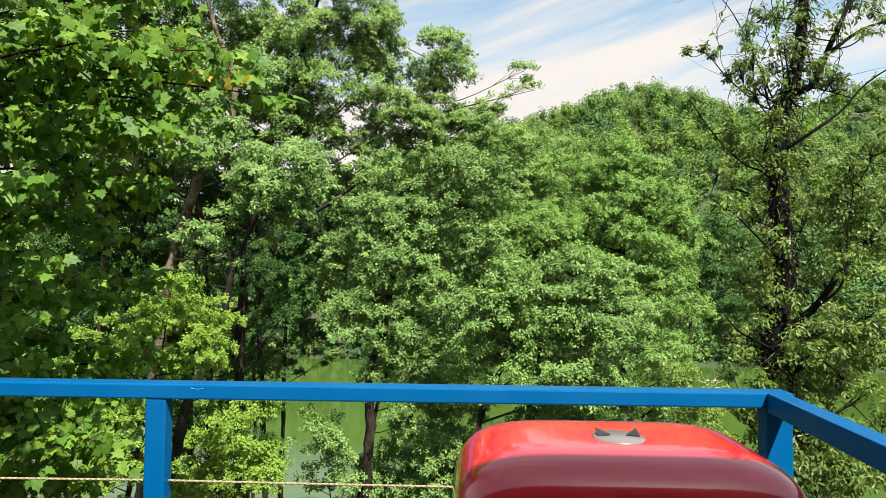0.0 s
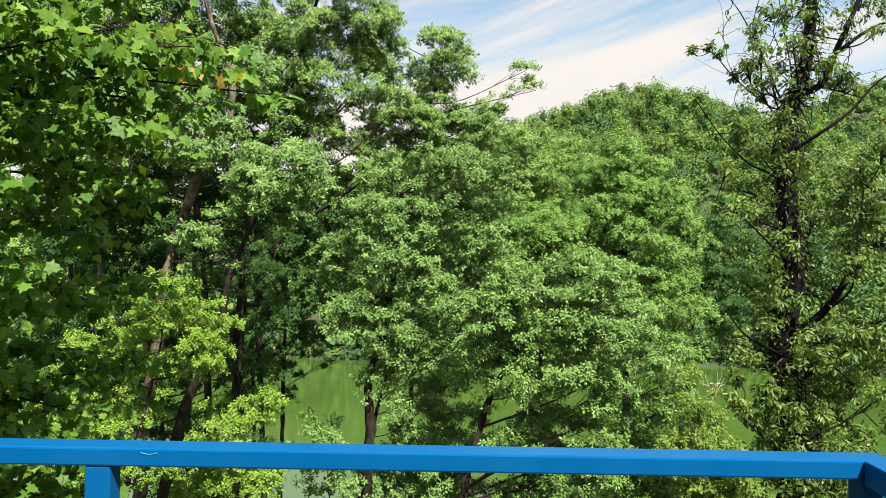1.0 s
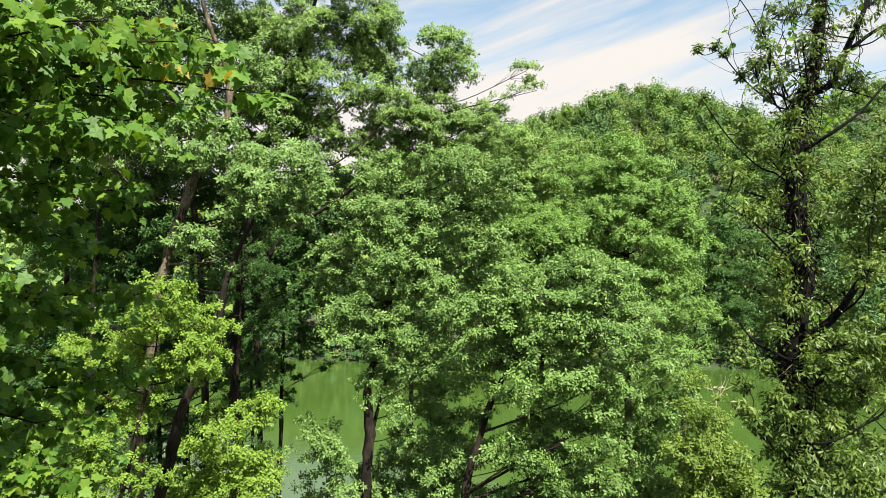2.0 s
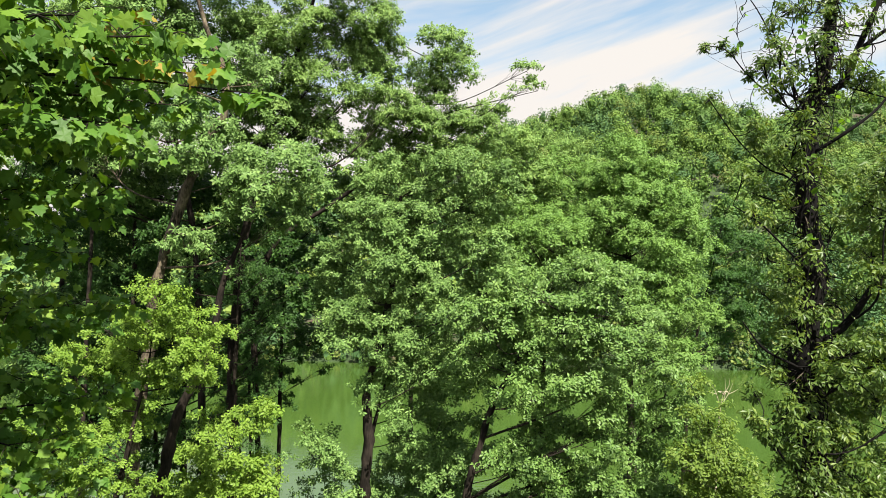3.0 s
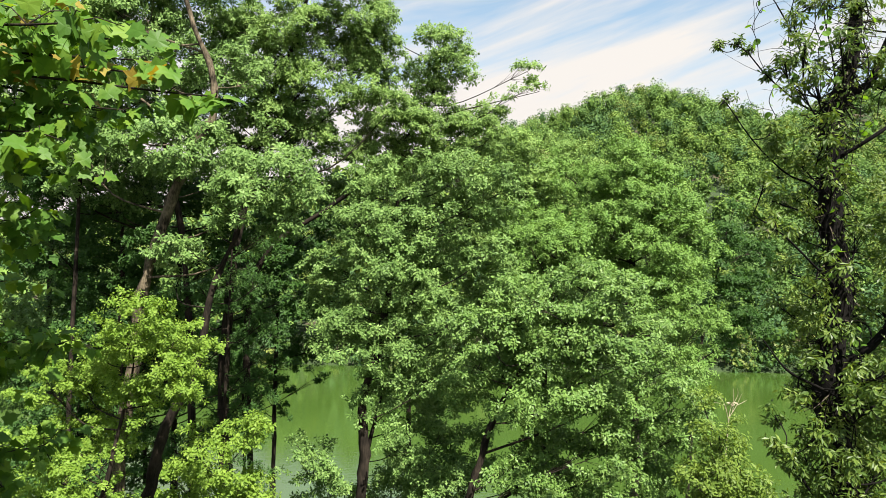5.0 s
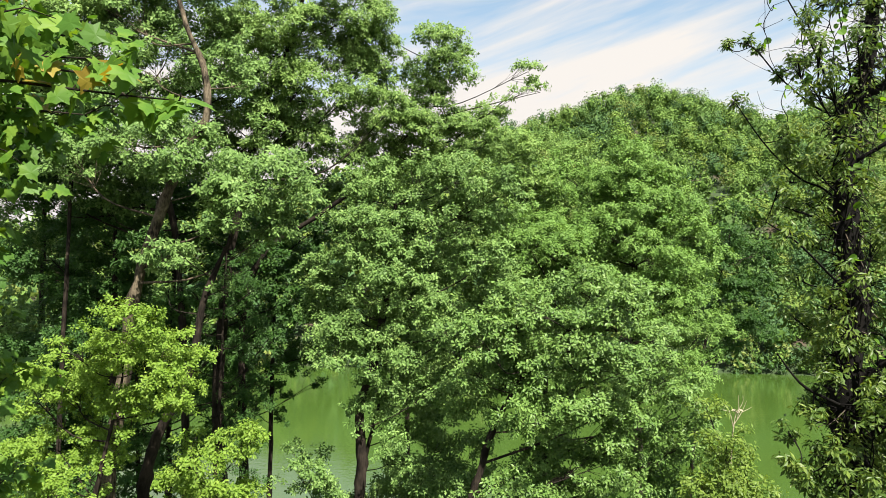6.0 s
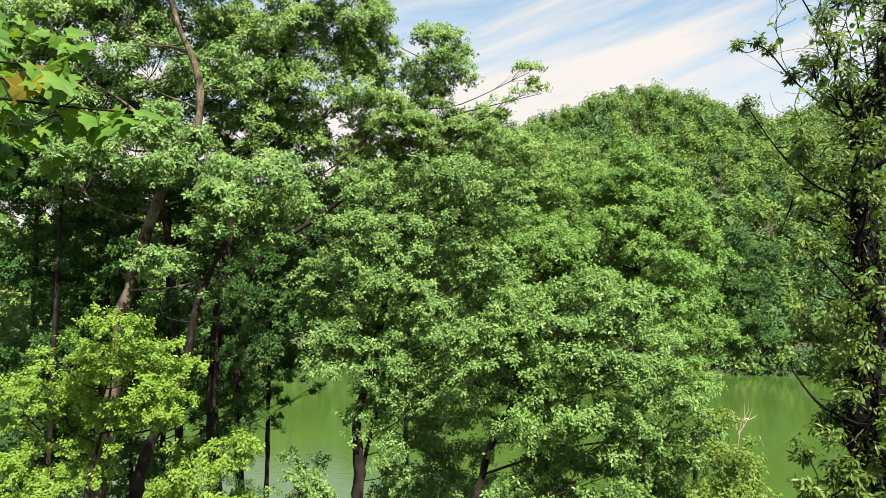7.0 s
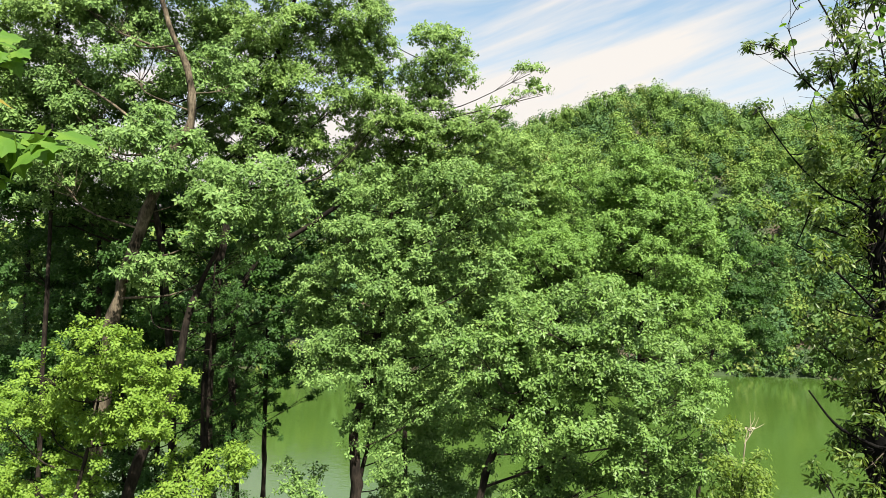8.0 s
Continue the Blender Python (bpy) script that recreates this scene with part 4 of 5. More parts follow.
# added tree whose dark leaves stand in for a shaded gap in far woods
tree("shaded_tree", "dark leafy tree added near the water for a shaded gap", LEAF_SHADE,
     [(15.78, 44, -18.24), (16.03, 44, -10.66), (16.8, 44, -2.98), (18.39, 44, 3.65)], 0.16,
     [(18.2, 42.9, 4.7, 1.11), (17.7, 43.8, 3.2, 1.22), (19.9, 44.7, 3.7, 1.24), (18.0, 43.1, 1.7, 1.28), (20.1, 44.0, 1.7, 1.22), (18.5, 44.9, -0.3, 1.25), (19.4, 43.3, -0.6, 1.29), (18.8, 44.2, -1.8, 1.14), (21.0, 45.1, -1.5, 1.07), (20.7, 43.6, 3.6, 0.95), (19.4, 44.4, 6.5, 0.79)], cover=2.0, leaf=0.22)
VINE_STRINGS = [((7.53, 15, 8.78), (7.38, 15.4, 6.02), 22), ((7.76, 14.8, 8.69), (7.34, 14.8, 6.25), 20), ((8.31, 15.2, 8.89), (7.93, 14.8, 5.32), 22), ((8.57, 14.6, 8.33), (7.95, 14.7, 3.57), 12), ((8.04, 14.7, 5.16), (7.61, 14.6, 0.96), 5), ((7.74, 14.7, 4.76), (8.06, 14.6, -0.58), 4), ((8.05, 14.6, 2.25), (7.68, 14.5, -2.84), 5), ((9.28, 14.9, 7.52), (8.33, 14.7, 4.76), 10), ((8.02, 15.6, 7.37), (7.25, 15.8, 4.86), 10), ((8.1, 14.5, 0.71), (7.88, 14.4, -3.44), 4), ((7.52, 16, 8.98), (7.32, 16.4, 6.62), 5), ((9.49, 14.8, 8.16), (9.06, 14.8, 5.86), 8)]
# end of trees


def hanging_vines(host, strings):
    """twining stems with broad round leaves, parts of the tree that carries them"""
    rng = np.random.default_rng(91)
    base = np.array(host.location)
    B, Wy, bare = [], [], []
    for top, low, n in strings:
        a, b = np.array(top) - base, np.array(low) - base
        s = np.linspace(0, 1, 12)[:, None]
        P = a + (b - a) * s + np.cumsum(rng.normal(0, 0.09, (12, 3)), axis=0) * np.sin(np.pi * s)
        P = smooth_line(P, 40)
        V, F = tube(P, np.linspace(0.011, 0.007, 40), 5)
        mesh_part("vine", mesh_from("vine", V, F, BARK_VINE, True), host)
        for k in range(n):
            B.append(P[rng.integers(0, 40)] + rng.normal(0, 0.05, 3))
            Wy.append(rng.normal(size=3) * np.array([1, 1, 0.4]) + np.array([0, 0, -0.8]))
        for k in range(7):
            p = P[rng.integers(0, 40)]
            way = unit(rng.normal(size=3) * np.array([1, 0.7, 0.5]) + np.array([-0.35, 0, 0.55]))
            ln = rng.uniform(0.5, 1.5)
            q = [p, p + way * ln * 0.5 + rng.normal(0, 0.08, 3), p + way * ln + rng.normal(0, 0.12, 3) - np.array([0, 0, 0.12 * ln])]
            bare.append(tube(smooth_line(q, 8), np.linspace(0.007, 0.0025, 8), 4))
    # a ragged mat of dead stems and small leaves on the trunk
    trunk = [c for c in host.children if c.name.startswith("trunk")][0].data
    at = np.array([v.co for v in trunk.vertices])
    out = np.array([v.normal for v in trunk.vertices])
    tip, mat_way, pale = [], [], []
    for k in rng.integers(0, len(at), 1150):
        ln = rng.uniform(0.12, 0.5)
        way = unit(out[k] * np.array([1, 1, 0]) + rng.normal(0, 0.35, 3) + np.array([0, 0, rng.uniform(-1.4, 0.6)]))
        q = [at[k], at[k] + way * ln * 0.5 + rng.normal(0, 0.03, 3), at[k] + way * ln + np.array([0, 0, -0.25 * ln])]
        (pale if rng.random() < 0.22 else bare).append(tube(q, (0.013, 0.010, 0.004), 4))
        for j in range(3):
            tip.append(q[rng.integers(1, 3)] + rng.normal(0, 0.06, 3)), mat_way.append(way + rng.normal(0, 0.6, 3) + np.array([0, 0, -0.5]))
    L = rng.uniform(0.05, 0.12, len(tip))
    V, F = leaf_mesh(np.array(tip), np.array(mat_way), unit(np.array([0.2, -0.6, 0.5]) + rng.normal(0, 0.5, (len(tip), 3))), L, L * 0.55)
    mesh_part("clinging_foliage", mesh_from("clinging_foliage", V, F, LEAF_VINE), host, "small dark leaves clinging to the trunk", "stuff")
    V, F = joined(pale)
    mesh_part("dead_vine", mesh_from("dead_vine", V, F, VINE_STEM, True), host, "pale dead vine stems", "stuff")
    V, F = joined(bare)
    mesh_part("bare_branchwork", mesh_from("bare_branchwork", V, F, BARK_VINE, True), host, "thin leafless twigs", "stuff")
    n = len(B)
    ang = np.linspace(0, 2 * np.pi, 9)[:-1]
    shape = np.array([(0.5, 0, 0)] + [(0.5 - 0.5 * math.cos(q), 0.5 * math.sin(q), 0.1 * abs(math.sin(q))) for q in ang])
    tris = np.array([(0, i + 1, (i + 1) % 8 + 1) for i in range(8)])
    L = rng.uniform(0.10, 0.18, n)
    V, F = leaf_mesh(np.array(B), np.array(Wy), unit(np.array([0.2, -0.6, 0.5]) + rng.normal(0, 0.5, (n, 3))), L, L * 0.95, shape, tris)
    mesh_part("vine_foliage", mesh_from("vine_foliage", V, F, LEAF_ROUND), host, "broad round green vine leaves", "stuff")


hanging_vines(VINE_TREE, VINE_STRINGS)


# ---- far woods ----
def far_woods():
    rng = np.random.default_rng(77)
    V, F, K = [], [], []
    bm = bmesh.new()
    bmesh.ops.create_icosphere(bm, subdivisions=1, radius=1.0)
    CORE = np.array([v.co for v in bm.verts])
    CORE_F = np.array([[v.index for v in f.verts] for f in bm.faces])
    bm.free()

    def grow(xy, tall, wide, cards, size, only=None, shares=None):
        """crowns as uneven leafy shells that reach the ground"""
        n, m = len(xy), cards
        z = ground_z(xy[:, 0], xy[:, 1]) + tall - wide * 0.9
        d = unit(rng.normal(size=(n, m, 3)) + np.array([0.05, -0.3, 0.35]))
        ph = rng.uniform(0, 6, (n, 3))

        def uneven(q):
            return 1 + 0.22 * np.sin(q[..., 0] * 5 + ph[:, :1]) * np.sin(q[..., 1] * 5 + ph[:, 1:2]) + 0.14 * np.sin(q[..., 2] * 7 + ph[:, 2:])
        mid = np.stack([xy[:, 0], xy[:, 1], z], -1)[:, None]
        form = np.stack([wide, wide, wide * 1.15], -1)[:, None]
        c = (mid + d * form * (uneven(d) * rng.uniform(0.66, 1.1, (n, m)))[..., None]).reshape(-1, 3)
        d = d.reshape(-1, 3)
        up = unit(d + np.array([0, 0, 0.05]) + rng.normal(0, 0.3, d.shape))
        length = size * rng.uniform(0.8, 1.7, n * m)
        lie = rng.normal(size=d.shape)
        lie -= up * (lie * up).sum(1, keepdims=True)
        v, f = leaf_mesh(c, lie, up, length, length * 0.95)
        F.append(f + sum(len(q) for q in V)), V.append(v)
        kind = rng.choice(6, n, p=shares or HILL_SHARES) if only is None else np.full(n, only)
        K.append(np.repeat(kind, m * 2))
        if m < 50:
            return
        # opaque inner foliage, its dark tint painted in for the shade inside crowns
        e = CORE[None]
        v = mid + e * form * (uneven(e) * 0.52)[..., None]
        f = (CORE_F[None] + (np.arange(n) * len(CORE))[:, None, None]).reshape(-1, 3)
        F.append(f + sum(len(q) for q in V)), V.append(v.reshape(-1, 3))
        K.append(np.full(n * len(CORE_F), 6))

    # dark tints are commoner on the bank, putting its shade into the colour
    BANK_SHARES, HILL_SHARES = (0.14, 0.28, 0.04, 0.42, 0.06, 0.06), (0.22, 0.22, 0.16, 0.2, 0.12, 0.08)
    # fitted to the camera's view: sparse left of the lake's middle, behind near trees
    for y0, y1, step, cards, size in ((126, 190, 5.8, 200, 0.53), (190, 290, 7.6, 220, 0.62), (290, 425, 9.0, 225, 0.72), (425, 560, 11.0, 150, 1.0)):
        for lo, hi, share in ((-0.74, 0.08, 0.1), (0.08, 0.74, 1.0)):
            if y0 > 400:
                lo, hi = (0.7, 0.7) if lo < -0.5 else (0.34, 0.74)
            rows = [(x, y) for y in np.arange(y0, y1, step) for x in np.arange(lo * y, hi * y, step)]
            if not rows:
                continue
            xy = np.array(rows) + rng.uniform(-0.42, 0.42, (len(rows), 2)) * step
            xy = xy[ground_z(xy[:, 0], xy[:, 1]) > WATER_Z - 0.2]
            n = len(xy)
            wide = rng.uniform(0.4, 0.72, n) * step
            grow(xy, rng.uniform(6, 12, n) + rng.uniform(0, 1, n) ** 3 * 8, wide, int(cards * share), size / share ** 0.5, shares=BANK_SHARES if y0 < 190 else HILL_SHARES)
            # low fill in the dark tint paints shade into the gaps between crowns
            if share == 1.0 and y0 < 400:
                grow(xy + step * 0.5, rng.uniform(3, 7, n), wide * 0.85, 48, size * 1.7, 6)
            if y0 < 150:
                grow(xy + rng.uniform(-1, 1, (n, 2)), rng.uniform(3.5, 8, n), wide * 0.9, int(cards * share * 0.7), size / share ** 0.5)
    # low growth along the far shore
    x = np.arange(-70, 150, 1.6)
    for k in range(2):
        xy = np.stack([x + rng.uniform(-0.8, 0.8, len(x)), bank_y(x) - 0.2 + k * 2.2 + rng.uniform(-0.6, 0.9, len(x))], -1)
        grow(xy, rng.uniform(1.5, 4.5, len(x)), rng.uniform(0.9, 1.8, len(x)), 60, 0.34, shares=BANK_SHARES)
    V, F = np.concatenate(V), np.concatenate(F)
    me = mesh_from("far_woods", V, F, FAR_GREENS[0])
    for q in FAR_GREENS[1:]:
        me.materials.append(q)
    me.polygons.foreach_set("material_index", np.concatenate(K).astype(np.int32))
    tagged(new("far_woods", me), "dense green deciduous woods covering the far bank and hill", "woods", kind="stuff")


far_woods()


# ---- deck, rail, grill ----
DECK = pose(0.799, 1.52, -0.008, 0, 0, -1.4)      # its origin is the rail's corner on the deck floor


def rail_thing():
    empty = tagged(new("deck_railing"), "glossy blue painted metal railing with rope infill along the deck edge", "railing")
    empty.matrix_world = DECK
    part("top_rail", box(bmesh.new(), (-4.2, -0.006, 1.034), (0.032, 0.056, 1.070), 0.004), BLUE, empty)
    part("side_rail", box(bmesh.new(), (-0.032, -3.2, 1.024), (0.016, -0.008, 1.071), 0.004, pose(0, 0, 0, 0, 0, -4.0)), BLUE, empty)
    part("corner_post", box(bmesh.new(), (-0.03, 0.0, 0.0), (0.032, 0.05, 1.0345), 0.004), BLUE, empty)
    a = np.linspace(0, 1, 9)
    P = np.stack([-1.405 + 0.033 * a, np.full(9, -0.0066), 1.062 - 0.003 * np.sin(np.pi * a)], -1)
    V, F = tube(P, np.full(9, 0.0008), 4)
    mesh_part("paint_scratch", mesh_from("paint_scratch", V, F, PALE_BLUE, True), empty, "pale curved scratch in the blue paint")
    for x in (-1.516, -2.99, -4.18):
        part("post", box(bmesh.new(), (x, -0.0035, 0.0), (x + 0.05, 0.04, 1.0345), 0.004), BLUE, empty)
    for y in (-1.5, -3.15):
        part("post", box(bmesh.new(), (-0.02, y, 0.0), (0.02, y + 0.05, 1.032), 0.004, pose(0, 0, 0, 0, 0, -4.0)), BLUE, empty)
    for z in (0.832, 0.59, 0.35):
        pieces = []
        for k in range(3):
            s = np.linspace(0, 1, 420)
            x = -4.18 + 4.16 * s
            sag = -0.003 * np.sin(np.pi * ((x + 1.49) % 1.475) / 1.475)
            a = s * 4.16 / 0.045 * 2 * np.pi + k * 2 * np.pi / 3
            P = np.stack([x, 0.022 + 0.0015 * np.cos(a), z + sag + 0.0015 * np.sin(a)], -1)
            pieces.append(tube(P, np.full(420, 0.0017), 4))
        V, F = joined(pieces)
        mesh_part("rope", mesh_from("rope", V, F, ROPE, True), empty, "tan twisted rope")


rail_thing()


def deck_thing():
    empty = tagged(new("deck"), "raised wooden deck of pale boards on posts", "deck", kind="structure")
    empty.matrix_world = DECK
    for i in range(26):
        y = 0.08 - 0.145 * (i + 1)
        part("board", box(bmesh.new(), (-4.4, y, -0.03), (0.1, y + 0.139, 0.0), 0.004), DECK_WOOD, empty)
    for y in (-0.1, -1.8, -3.6):
        part("beam", box(bmesh.new(), (-4.4, y, -0.24), (0.1, y + 0.05, -0.03)), DECK_WOOD, empty)
    for x in (-4.3, -2.2, -0.1):
        for y in (-0.15, -3.5):
            part("support", box(bmesh.new(), (x, y, -3.4), (x + 0.1, y + 0.1, -0.24)), DECK_WOOD, empty)


deck_thing()


def house_thing():
    """plain wall and eave, unseen behind the deck, set to shade the lid's front"""
    empty = tagged(new("house"), "plain cream sided house wall with a deep eave behind the deck", "house")
    empty.matrix_world = DECK
    part("wall", box(bmesh.new(), (-9.0, -3.65, -2.6), (5.0, -3.5, 2.95)), SIDING, empty)
    part("eave", box(bmesh.new(), (-9.4, -3.9, 2.95), (5.4, -2.1, 3.07)), DECK_WOOD, empty)
    bm = bmesh.new()
    vs = [bm.verts.new(q) for q in ((-9.4, -1.88, 3.07), (5.4, -1.88, 3.07), (5.4, -8.0, 5.2), (-9.4, -8.0, 5.2), (-9.4, -1.88, 3.16), (5.4, -1.88, 3.16), (5.4, -8.0, 5.29), (-9.4, -8.0, 5.29))]
    for q in ((3, 2, 1, 0), (4, 5, 6, 7), (0, 1, 5, 4), (1, 2, 6, 5), (2, 3, 7, 6), (3, 0, 4, 7)):
        bm.faces.new([vs[i] for i in q])
    part("roof", bm, BLACK, empty)


house_thing()


def dome(a, b, c, e, e_up, n_u=96, n_v=30, low=0.0):
    """upper half of a superellipsoid shell"""
    def f(v, p):
        return np.sign(v) * np.abs(v) ** p
    u = np.linspace(0, 2 * np.pi, n_u, endpoint=False)
    v = np.linspace(low, np.pi / 2, n_v)
    U, Vv = np.meshgrid(u, v)
    X = a * f(np.cos(Vv), 2 / e_up) * f(np.cos(U), 2 / e)
    Y = b * f(np.cos(Vv), 2 / e_up) * f(np.sin(U), 2 / e)
    Z = c * f(np.sin(Vv), 2 / e_up)
    V = np.stack([X, Y, Z], -1).reshape(-1, 3)
    i = np.arange(n_v - 1)[:, None] * n_u
    j = np.arange(n_u)[None]
    k = (j + 1) % n_u
    F = np.stack([i + j, i + k, i + k + n_u, i + j + n_u], -1).reshape(-1, 4)
    return V, F


def grill_thing():
    empty = tagged(new("barbecue_grill"), "red enamelled barbecue grill with a rounded lid on the deck", "grill")
    empty.matrix_world = pose(0.304, 1.13, 0, 0, 0, -1.4)
    V, F = dome(0.285, 0.20, 0.215, 5.0, 4.8)
    lid = mesh_part("lid", mesh_from("lid", V + np.array([0, 0, 0.842]), F, RED, True), empty, "glossy red enamel lid")
    bm = bmesh.new()
    bmesh.ops.create_cone(bm, cap_ends=True, segments=40, radius1=0.046, radius2=0.043, depth=0.004, matrix=pose(0.002, -0.02, 1.057))
    vent = part("vent", bm, GREY_METAL, lid, "dull grey vent disc", True)
    # solid black plates stand in for the dark inside the vent's openings
    for s in (-1, 1):
        bm = bmesh.new()
        vs = [bm.verts.new((0.002 + s * x, y - 0.02, z + 0.3 * y)) for z in (1.0595, 1.0615) for x, y in ((0.014, 0.002), (0.036, -0.002), (0.036, 0.024))]
        bm.faces.new(vs[3:]), bm.faces.new(vs[2::-1])
        for i in range(3):
            bm.faces.new((vs[i], vs[(i + 1) % 3], vs[3 + (i + 1) % 3], vs[3 + i]))
        part("vent_plate", bm, BLACK, lid, "black plate in place of a vent opening")
    V, F = dome(0.28, 0.195, 0.24, 4.5, 3.0)
    mesh_part("firebox", mesh_from("firebox", V * np.array([1, 1, -1]) + np.array([0, 0, 0.828]), F[:, ::-1], RED, True), empty)
    for x in (-0.22, 0.22):
        for y in (-0.13, 0.13):
            V, F = tube([(x * 1.15, y * 1.15, 0.0), (x, y, 0.66)], [0.014, 0.014], 10)
            mesh_part("leg", mesh_from("leg", V, F, BLACK, True), empty)


grill_thing()


# ---- near maple ----
def maple():
    rng = np.random.default_rng(5)
    empty = tagged(new("maple_tree"), "maple with broad lobed leaves overhanging the deck's edge", "tree")
    foot = Vector((-6.6, 7.2, float(ground_z(-6.6, 7.2))))
    empty.location = foot
    base = np.array(foot)
    P = smooth_line([(-6.6, 7.2, foot.z - 0.3), (-6.5, 7.25, -1), (-6.6, 7.1, 2), (-6.4, 7.2, 5), (-6.5, 7.1, 8.5)], 24) - base
    V, F = tube(P, np.linspace(0.2, 0.06, 24), 10, 0.05, rng)
    mesh_part("trunk", mesh_from("trunk", V, F, BARK_DARK, True), empty)
    # boughs: end point, droop
    ends = MAPLE_BOUGHS
    B, Wy, U, big = [], [], [], []
    for x, y, z, spread in ends:
        e = np.array((x, y, z)) - base
        k = int(np.clip(np.argmin(np.abs(P[:, 2] - (e[2] - 0.3))), 4, 22))
        s = P[k]
        line = smooth_line([s, (s + e) / 2 + np.array([0, 0, 0.25]) + rng.normal(0, 0.1, 3), e], 14)
        pieces = [tube(line, np.linspace(0.03, 0.005, 14), 6, 0.05, rng)]
        for j in range(5, 14):
            for side in range((3 if j > 7 else 2) if spread > 0.3 else 1):
                ln = spread * rng.uniform(0.4, 1.0)
                d = unit(rng.normal(size=3) * np.array([1, 1, 0.45]) + np.array([0.25, 0, -0.12]))
                q = line[j] + d * ln
                tw = smooth_line([line[j], (line[j] + q) / 2 + np.array([0, 0, 0.06]), q], 6)
                pieces.append(tube(tw[::2], np.linspace(0.006, 0.0025, 3), 3))
                for m in range(10 if spread > 0.3 else 6):
                    p = tw[rng.integers(1, 6)] + rng.normal(0, 0.015, 3)
                    w = unit(rng.normal(size=3) * np.array([1, 0.8, 0.5]) + d * 0.4 + np.array([0, 0, -0.9]))
                    stalk = p + w * 0.05
                    B.append(stalk), Wy.append(w), big.append(1.35 if spread < 0.3 else 1.0), U.append(unit(np.array([0.15, -0.6, 0.6]) + rng.normal(0, 0.45, 3)))
        V, F = joined(pieces)
        mesh_part("limb", mesh_from("limb", V, F, BARK_DARK, True), empty)
    B, Wy, U = np.array(B), np.array(Wy), np.array(U)
    n = len(B)
    outline = [(0.0, 0.02), (-0.06, 0.28), (0.17, 0.30), (0.30, 0.54), (0.44, 0.28), (0.66, 0.27), (0.74, 0.12), (1.0, 0.0)]
    shape, tris = [(0.0, 0.0, 0.0), (0.45, 0.0, 0.0), (1.0, 0.0, -0.10)], []
    for s in (1, -1):
        ring = [0]
        for x, y in outline[1:-1]:
            shape.append((x, s * y * 1.05, 0.16 * y - 0.35 * y * y - 0.06 * x))
            ring.append(len(shape) - 1)
        ring.append(2)
        for p, q in zip(ring, ring[1:]):
            tris.append((1, p, q) if s < 0 else (1, q, p))
    shape, tris = np.array(shape), np.array(tris)
    L = rng.uniform(0.085, 0.155, n) * np.array(big)
    near = np.argsort(np.linalg.norm(B + base - np.array([-2.2, 6.8, 3.3]), axis=1))
    own, rest = near[:300], near[300:]
    V, F = leaf_mesh(B[rest], Wy[rest], U[rest], L[rest], L[rest] * rng.uniform(0.85, 1.1, len(rest)), shape, tris)
    mesh_part("crown", mesh_from("crown", V, F, LEAF_MAPLE), empty, kind="stuff")
    one = mesh_from("leaf", shape, tris, LEAF_MAPLE)
    turned = mesh_from("leaf", shape, tris, LEAF_TURNED)
    for i in own:
        w = Vector(unit(Wy[i]))
        sd = Vector(U[i]).cross(w).normalized()
        up = w.cross(sd)
        ob = new("leaf", turned if rng.random() < 0.10 else one)
        ob.parent = empty
        s = L[i]
        ob.matrix_basis = Matrix(((*[w.x * s, sd.x * s, up.x * s], B[i][0]), (*[w.y * s, sd.y * s, up.y * s], B[i][1]), (*[w.z * s, sd.z * s, up.z * s], B[i][2]), (0, 0, 0, 1)))


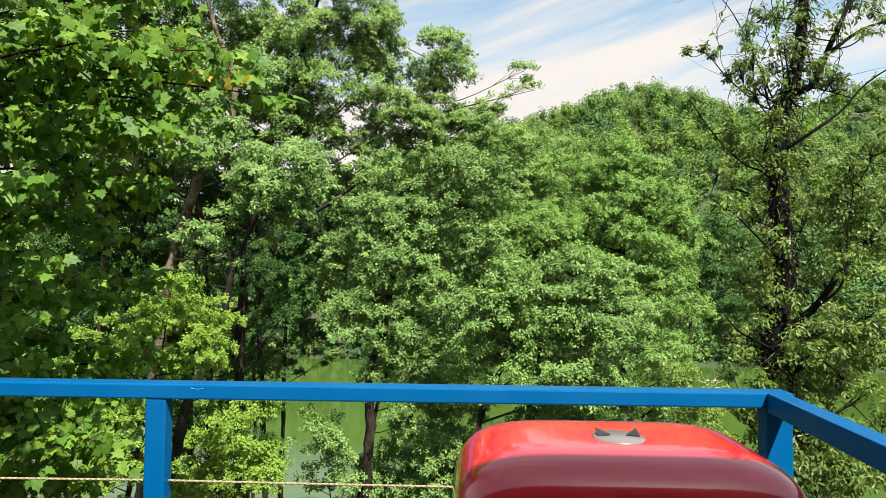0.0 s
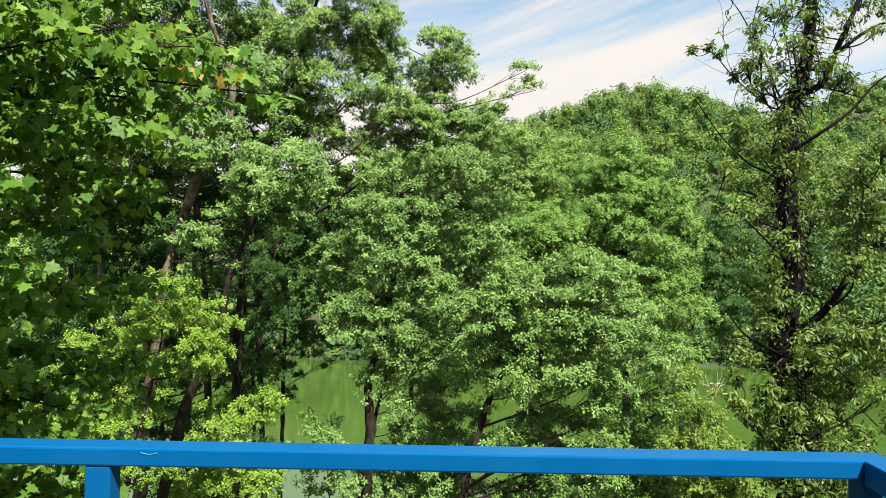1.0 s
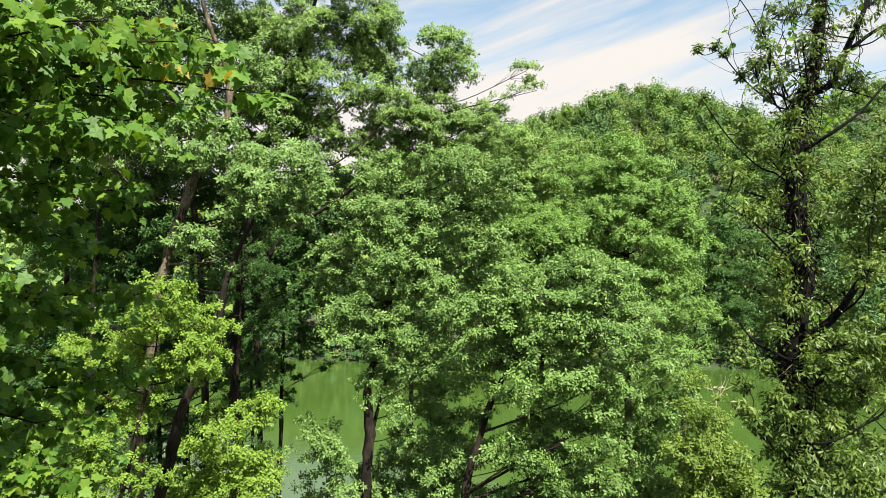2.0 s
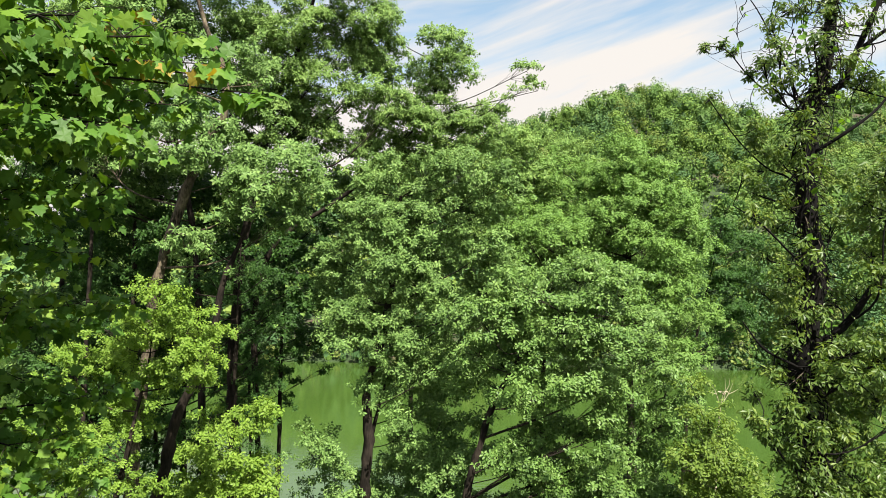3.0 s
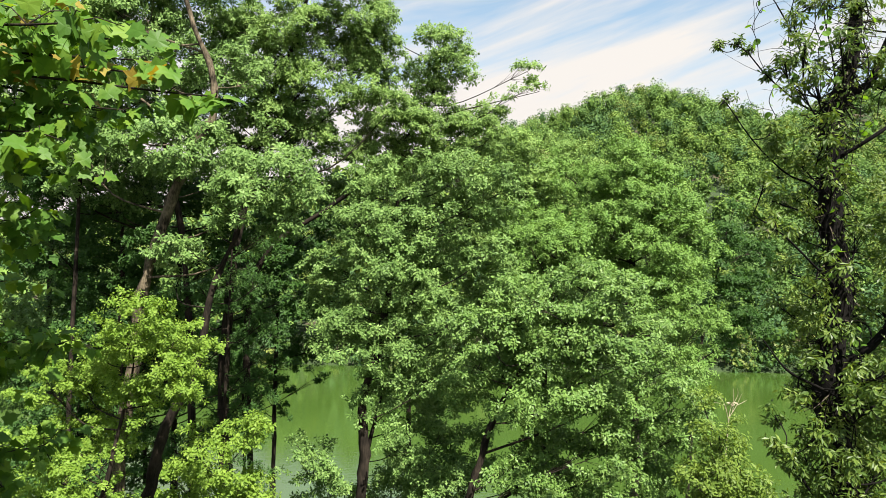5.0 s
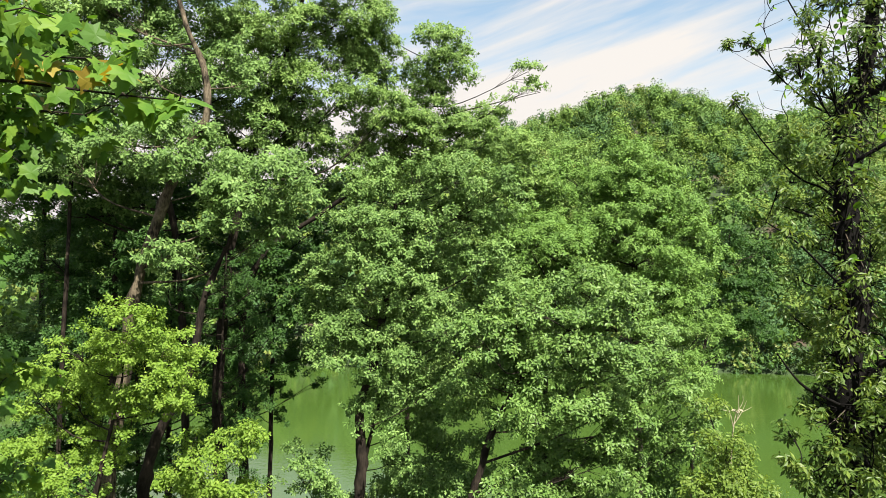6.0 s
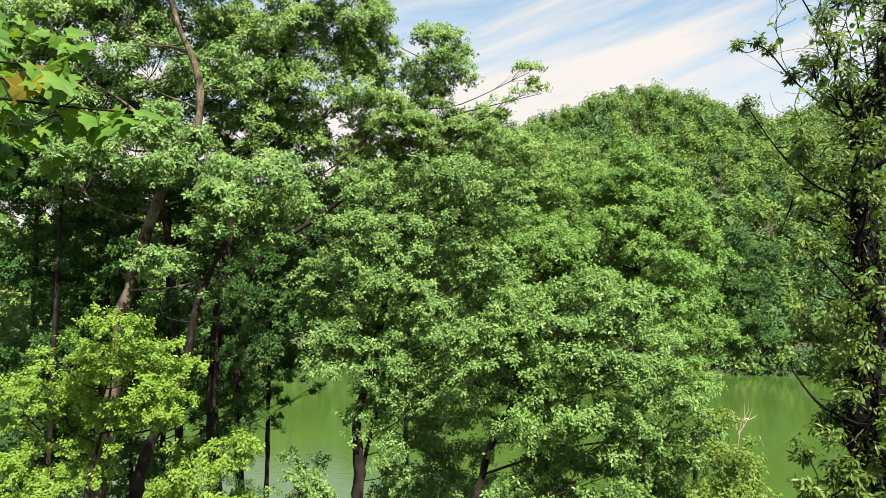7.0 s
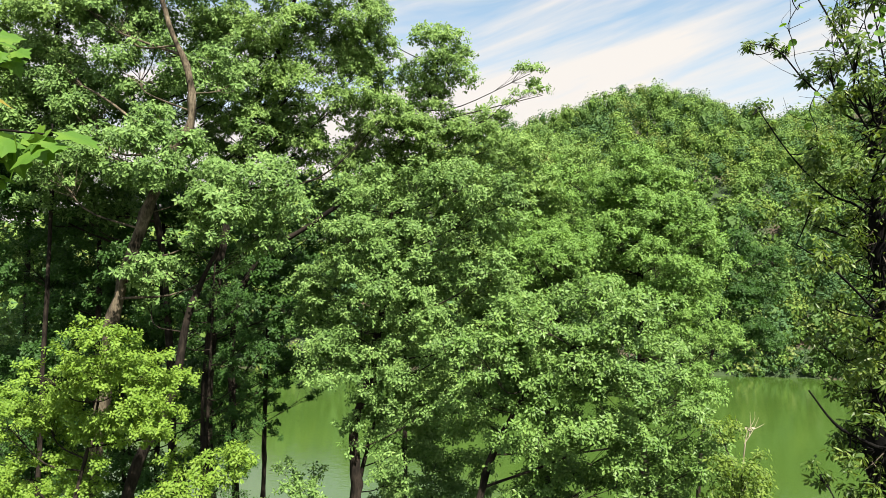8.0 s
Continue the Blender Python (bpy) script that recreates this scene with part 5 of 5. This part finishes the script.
MAPLE_BOUGHS = [
    # x, y, z, spread
    (-1.68, 6.72, 3.2, 0.16), (-2, 6.75, 3.36, 0.2), (-2.3, 6.8, 3.5, 0.24), (-2.65, 6.8, 3.66, 0.26), (-2.85, 7.7, 3.35, 0.36), (-3.2, 7.9, 4.1, 0.5), (-3.6, 5.6, 1.5, 0.5),
    # the four from (-2.9, 4, 3.6) on are unseen, added to shade lower leaves
    (-3.9, 6, 0.9, 0.55), (-3.5, 5.2, 2, 0.5), (-4.3, 6.3, 1.8, 0.6), (-2.7, 7.5, 3.9, 0.4), (-3.1, 7.3, 3.7, 0.45), (-2.9, 4, 3.6, 0.6), (-3.2, 4.2, 3.4, 0.6),
    (-3.3, 3.8, 3.8, 0.6), (-3.6, 4.3, 3.3, 0.6), (-2.1, 5.6, 3.3, 0.5), (-2.6, 5, 3.2, 0.5), (-2.9, 6.2, 3.7, 0.6), (-3.4, 5.6, 2.7, 0.55), (-3.2, 6.6, 4.3, 0.6),
    (-3.9, 7.4, 2.4, 0.7), (-4.3, 8.2, 1.8, 0.7), (-4.2, 7.2, 1.2, 0.65), (-4.5, 8, 0.4, 0.7), (-4.6, 7.4, -0.5, 0.7), (-4.4, 7.9, -1.3, 0.7), (-3.3, 5.4, 3.4, 0.6),
    (-4.2, 6.5, 3.3, 0.7), (-3.8, 6, 4.2, 0.6), (-5, 8, 3, 0.7), (-4.8, 7.6, -2, 0.7), (-5.2, 8.2, 1, 0.7), (-5.2, 8, -0.8, 0.7), (-2.9, 6.6, 2.9, 0.5),
    (-3.3, 7, 2.3, 0.55), (-3.5, 7.6, 3.3, 0.6), (-2.7, 5.8, 2.7, 0.45), (-3.7, 8.2, 1.2, 0.6), (-3.9, 8.4, 0.2, 0.6), (-3.8, 7.6, -0.8, 0.6), (-4.2, 8.6, -1.8, 0.65),
    (-4.6, 9, 0.9, 0.7), (-4.7, 9, -0.4, 0.7), (-3.4, 7.4, 4.6, 0.6), (-3, 6, 4.9, 0.6), (-4.1, 7.8, 3.9, 0.6), (-4.9, 8.8, 2.2, 0.7), (-4.2, 5.6, 4.6, 0.7),
    (-4.8, 7, 4.8, 0.8), (-5, 6.2, 4, 0.8), (-4.4, 5.6, 2.6, 0.6), (-4.9, 6.6, 1.4, 0.7), (-4.9, 6.8, 0, 0.7), (-3.32, 8.16, 3.46, 0.26), (-3.65, 8.05, 3.8, 0.34),
    (-3.55, 8.3, 3.3, 0.34), (-3.85, 8.1, 3.05, 0.4),
    # unseen boughs above the view, added to keep sun off the foliage below
    (-3.8, 3.9, 6.6, 0.8), (-4, 4.8, 5.4, 0.8), (-3.6, 5.2, 7, 0.8), (-4.2, 6, 5.8, 0.8), (-3.6, 7, 6.2, 0.8),
    (-4.7, 7.2, -0.7, 0.6), (-4.0, 6.9, -0.6, 0.6), (-3.6, 6.6, -0.4, 0.5), (-4.4, 7.6, -1.1, 0.6), (-5.0, 7.4, -0.2, 0.6), (-3.9, 7.4, -0.2, 0.6), (-4.2, 6.4, 0.4, 0.6),
]
maple()
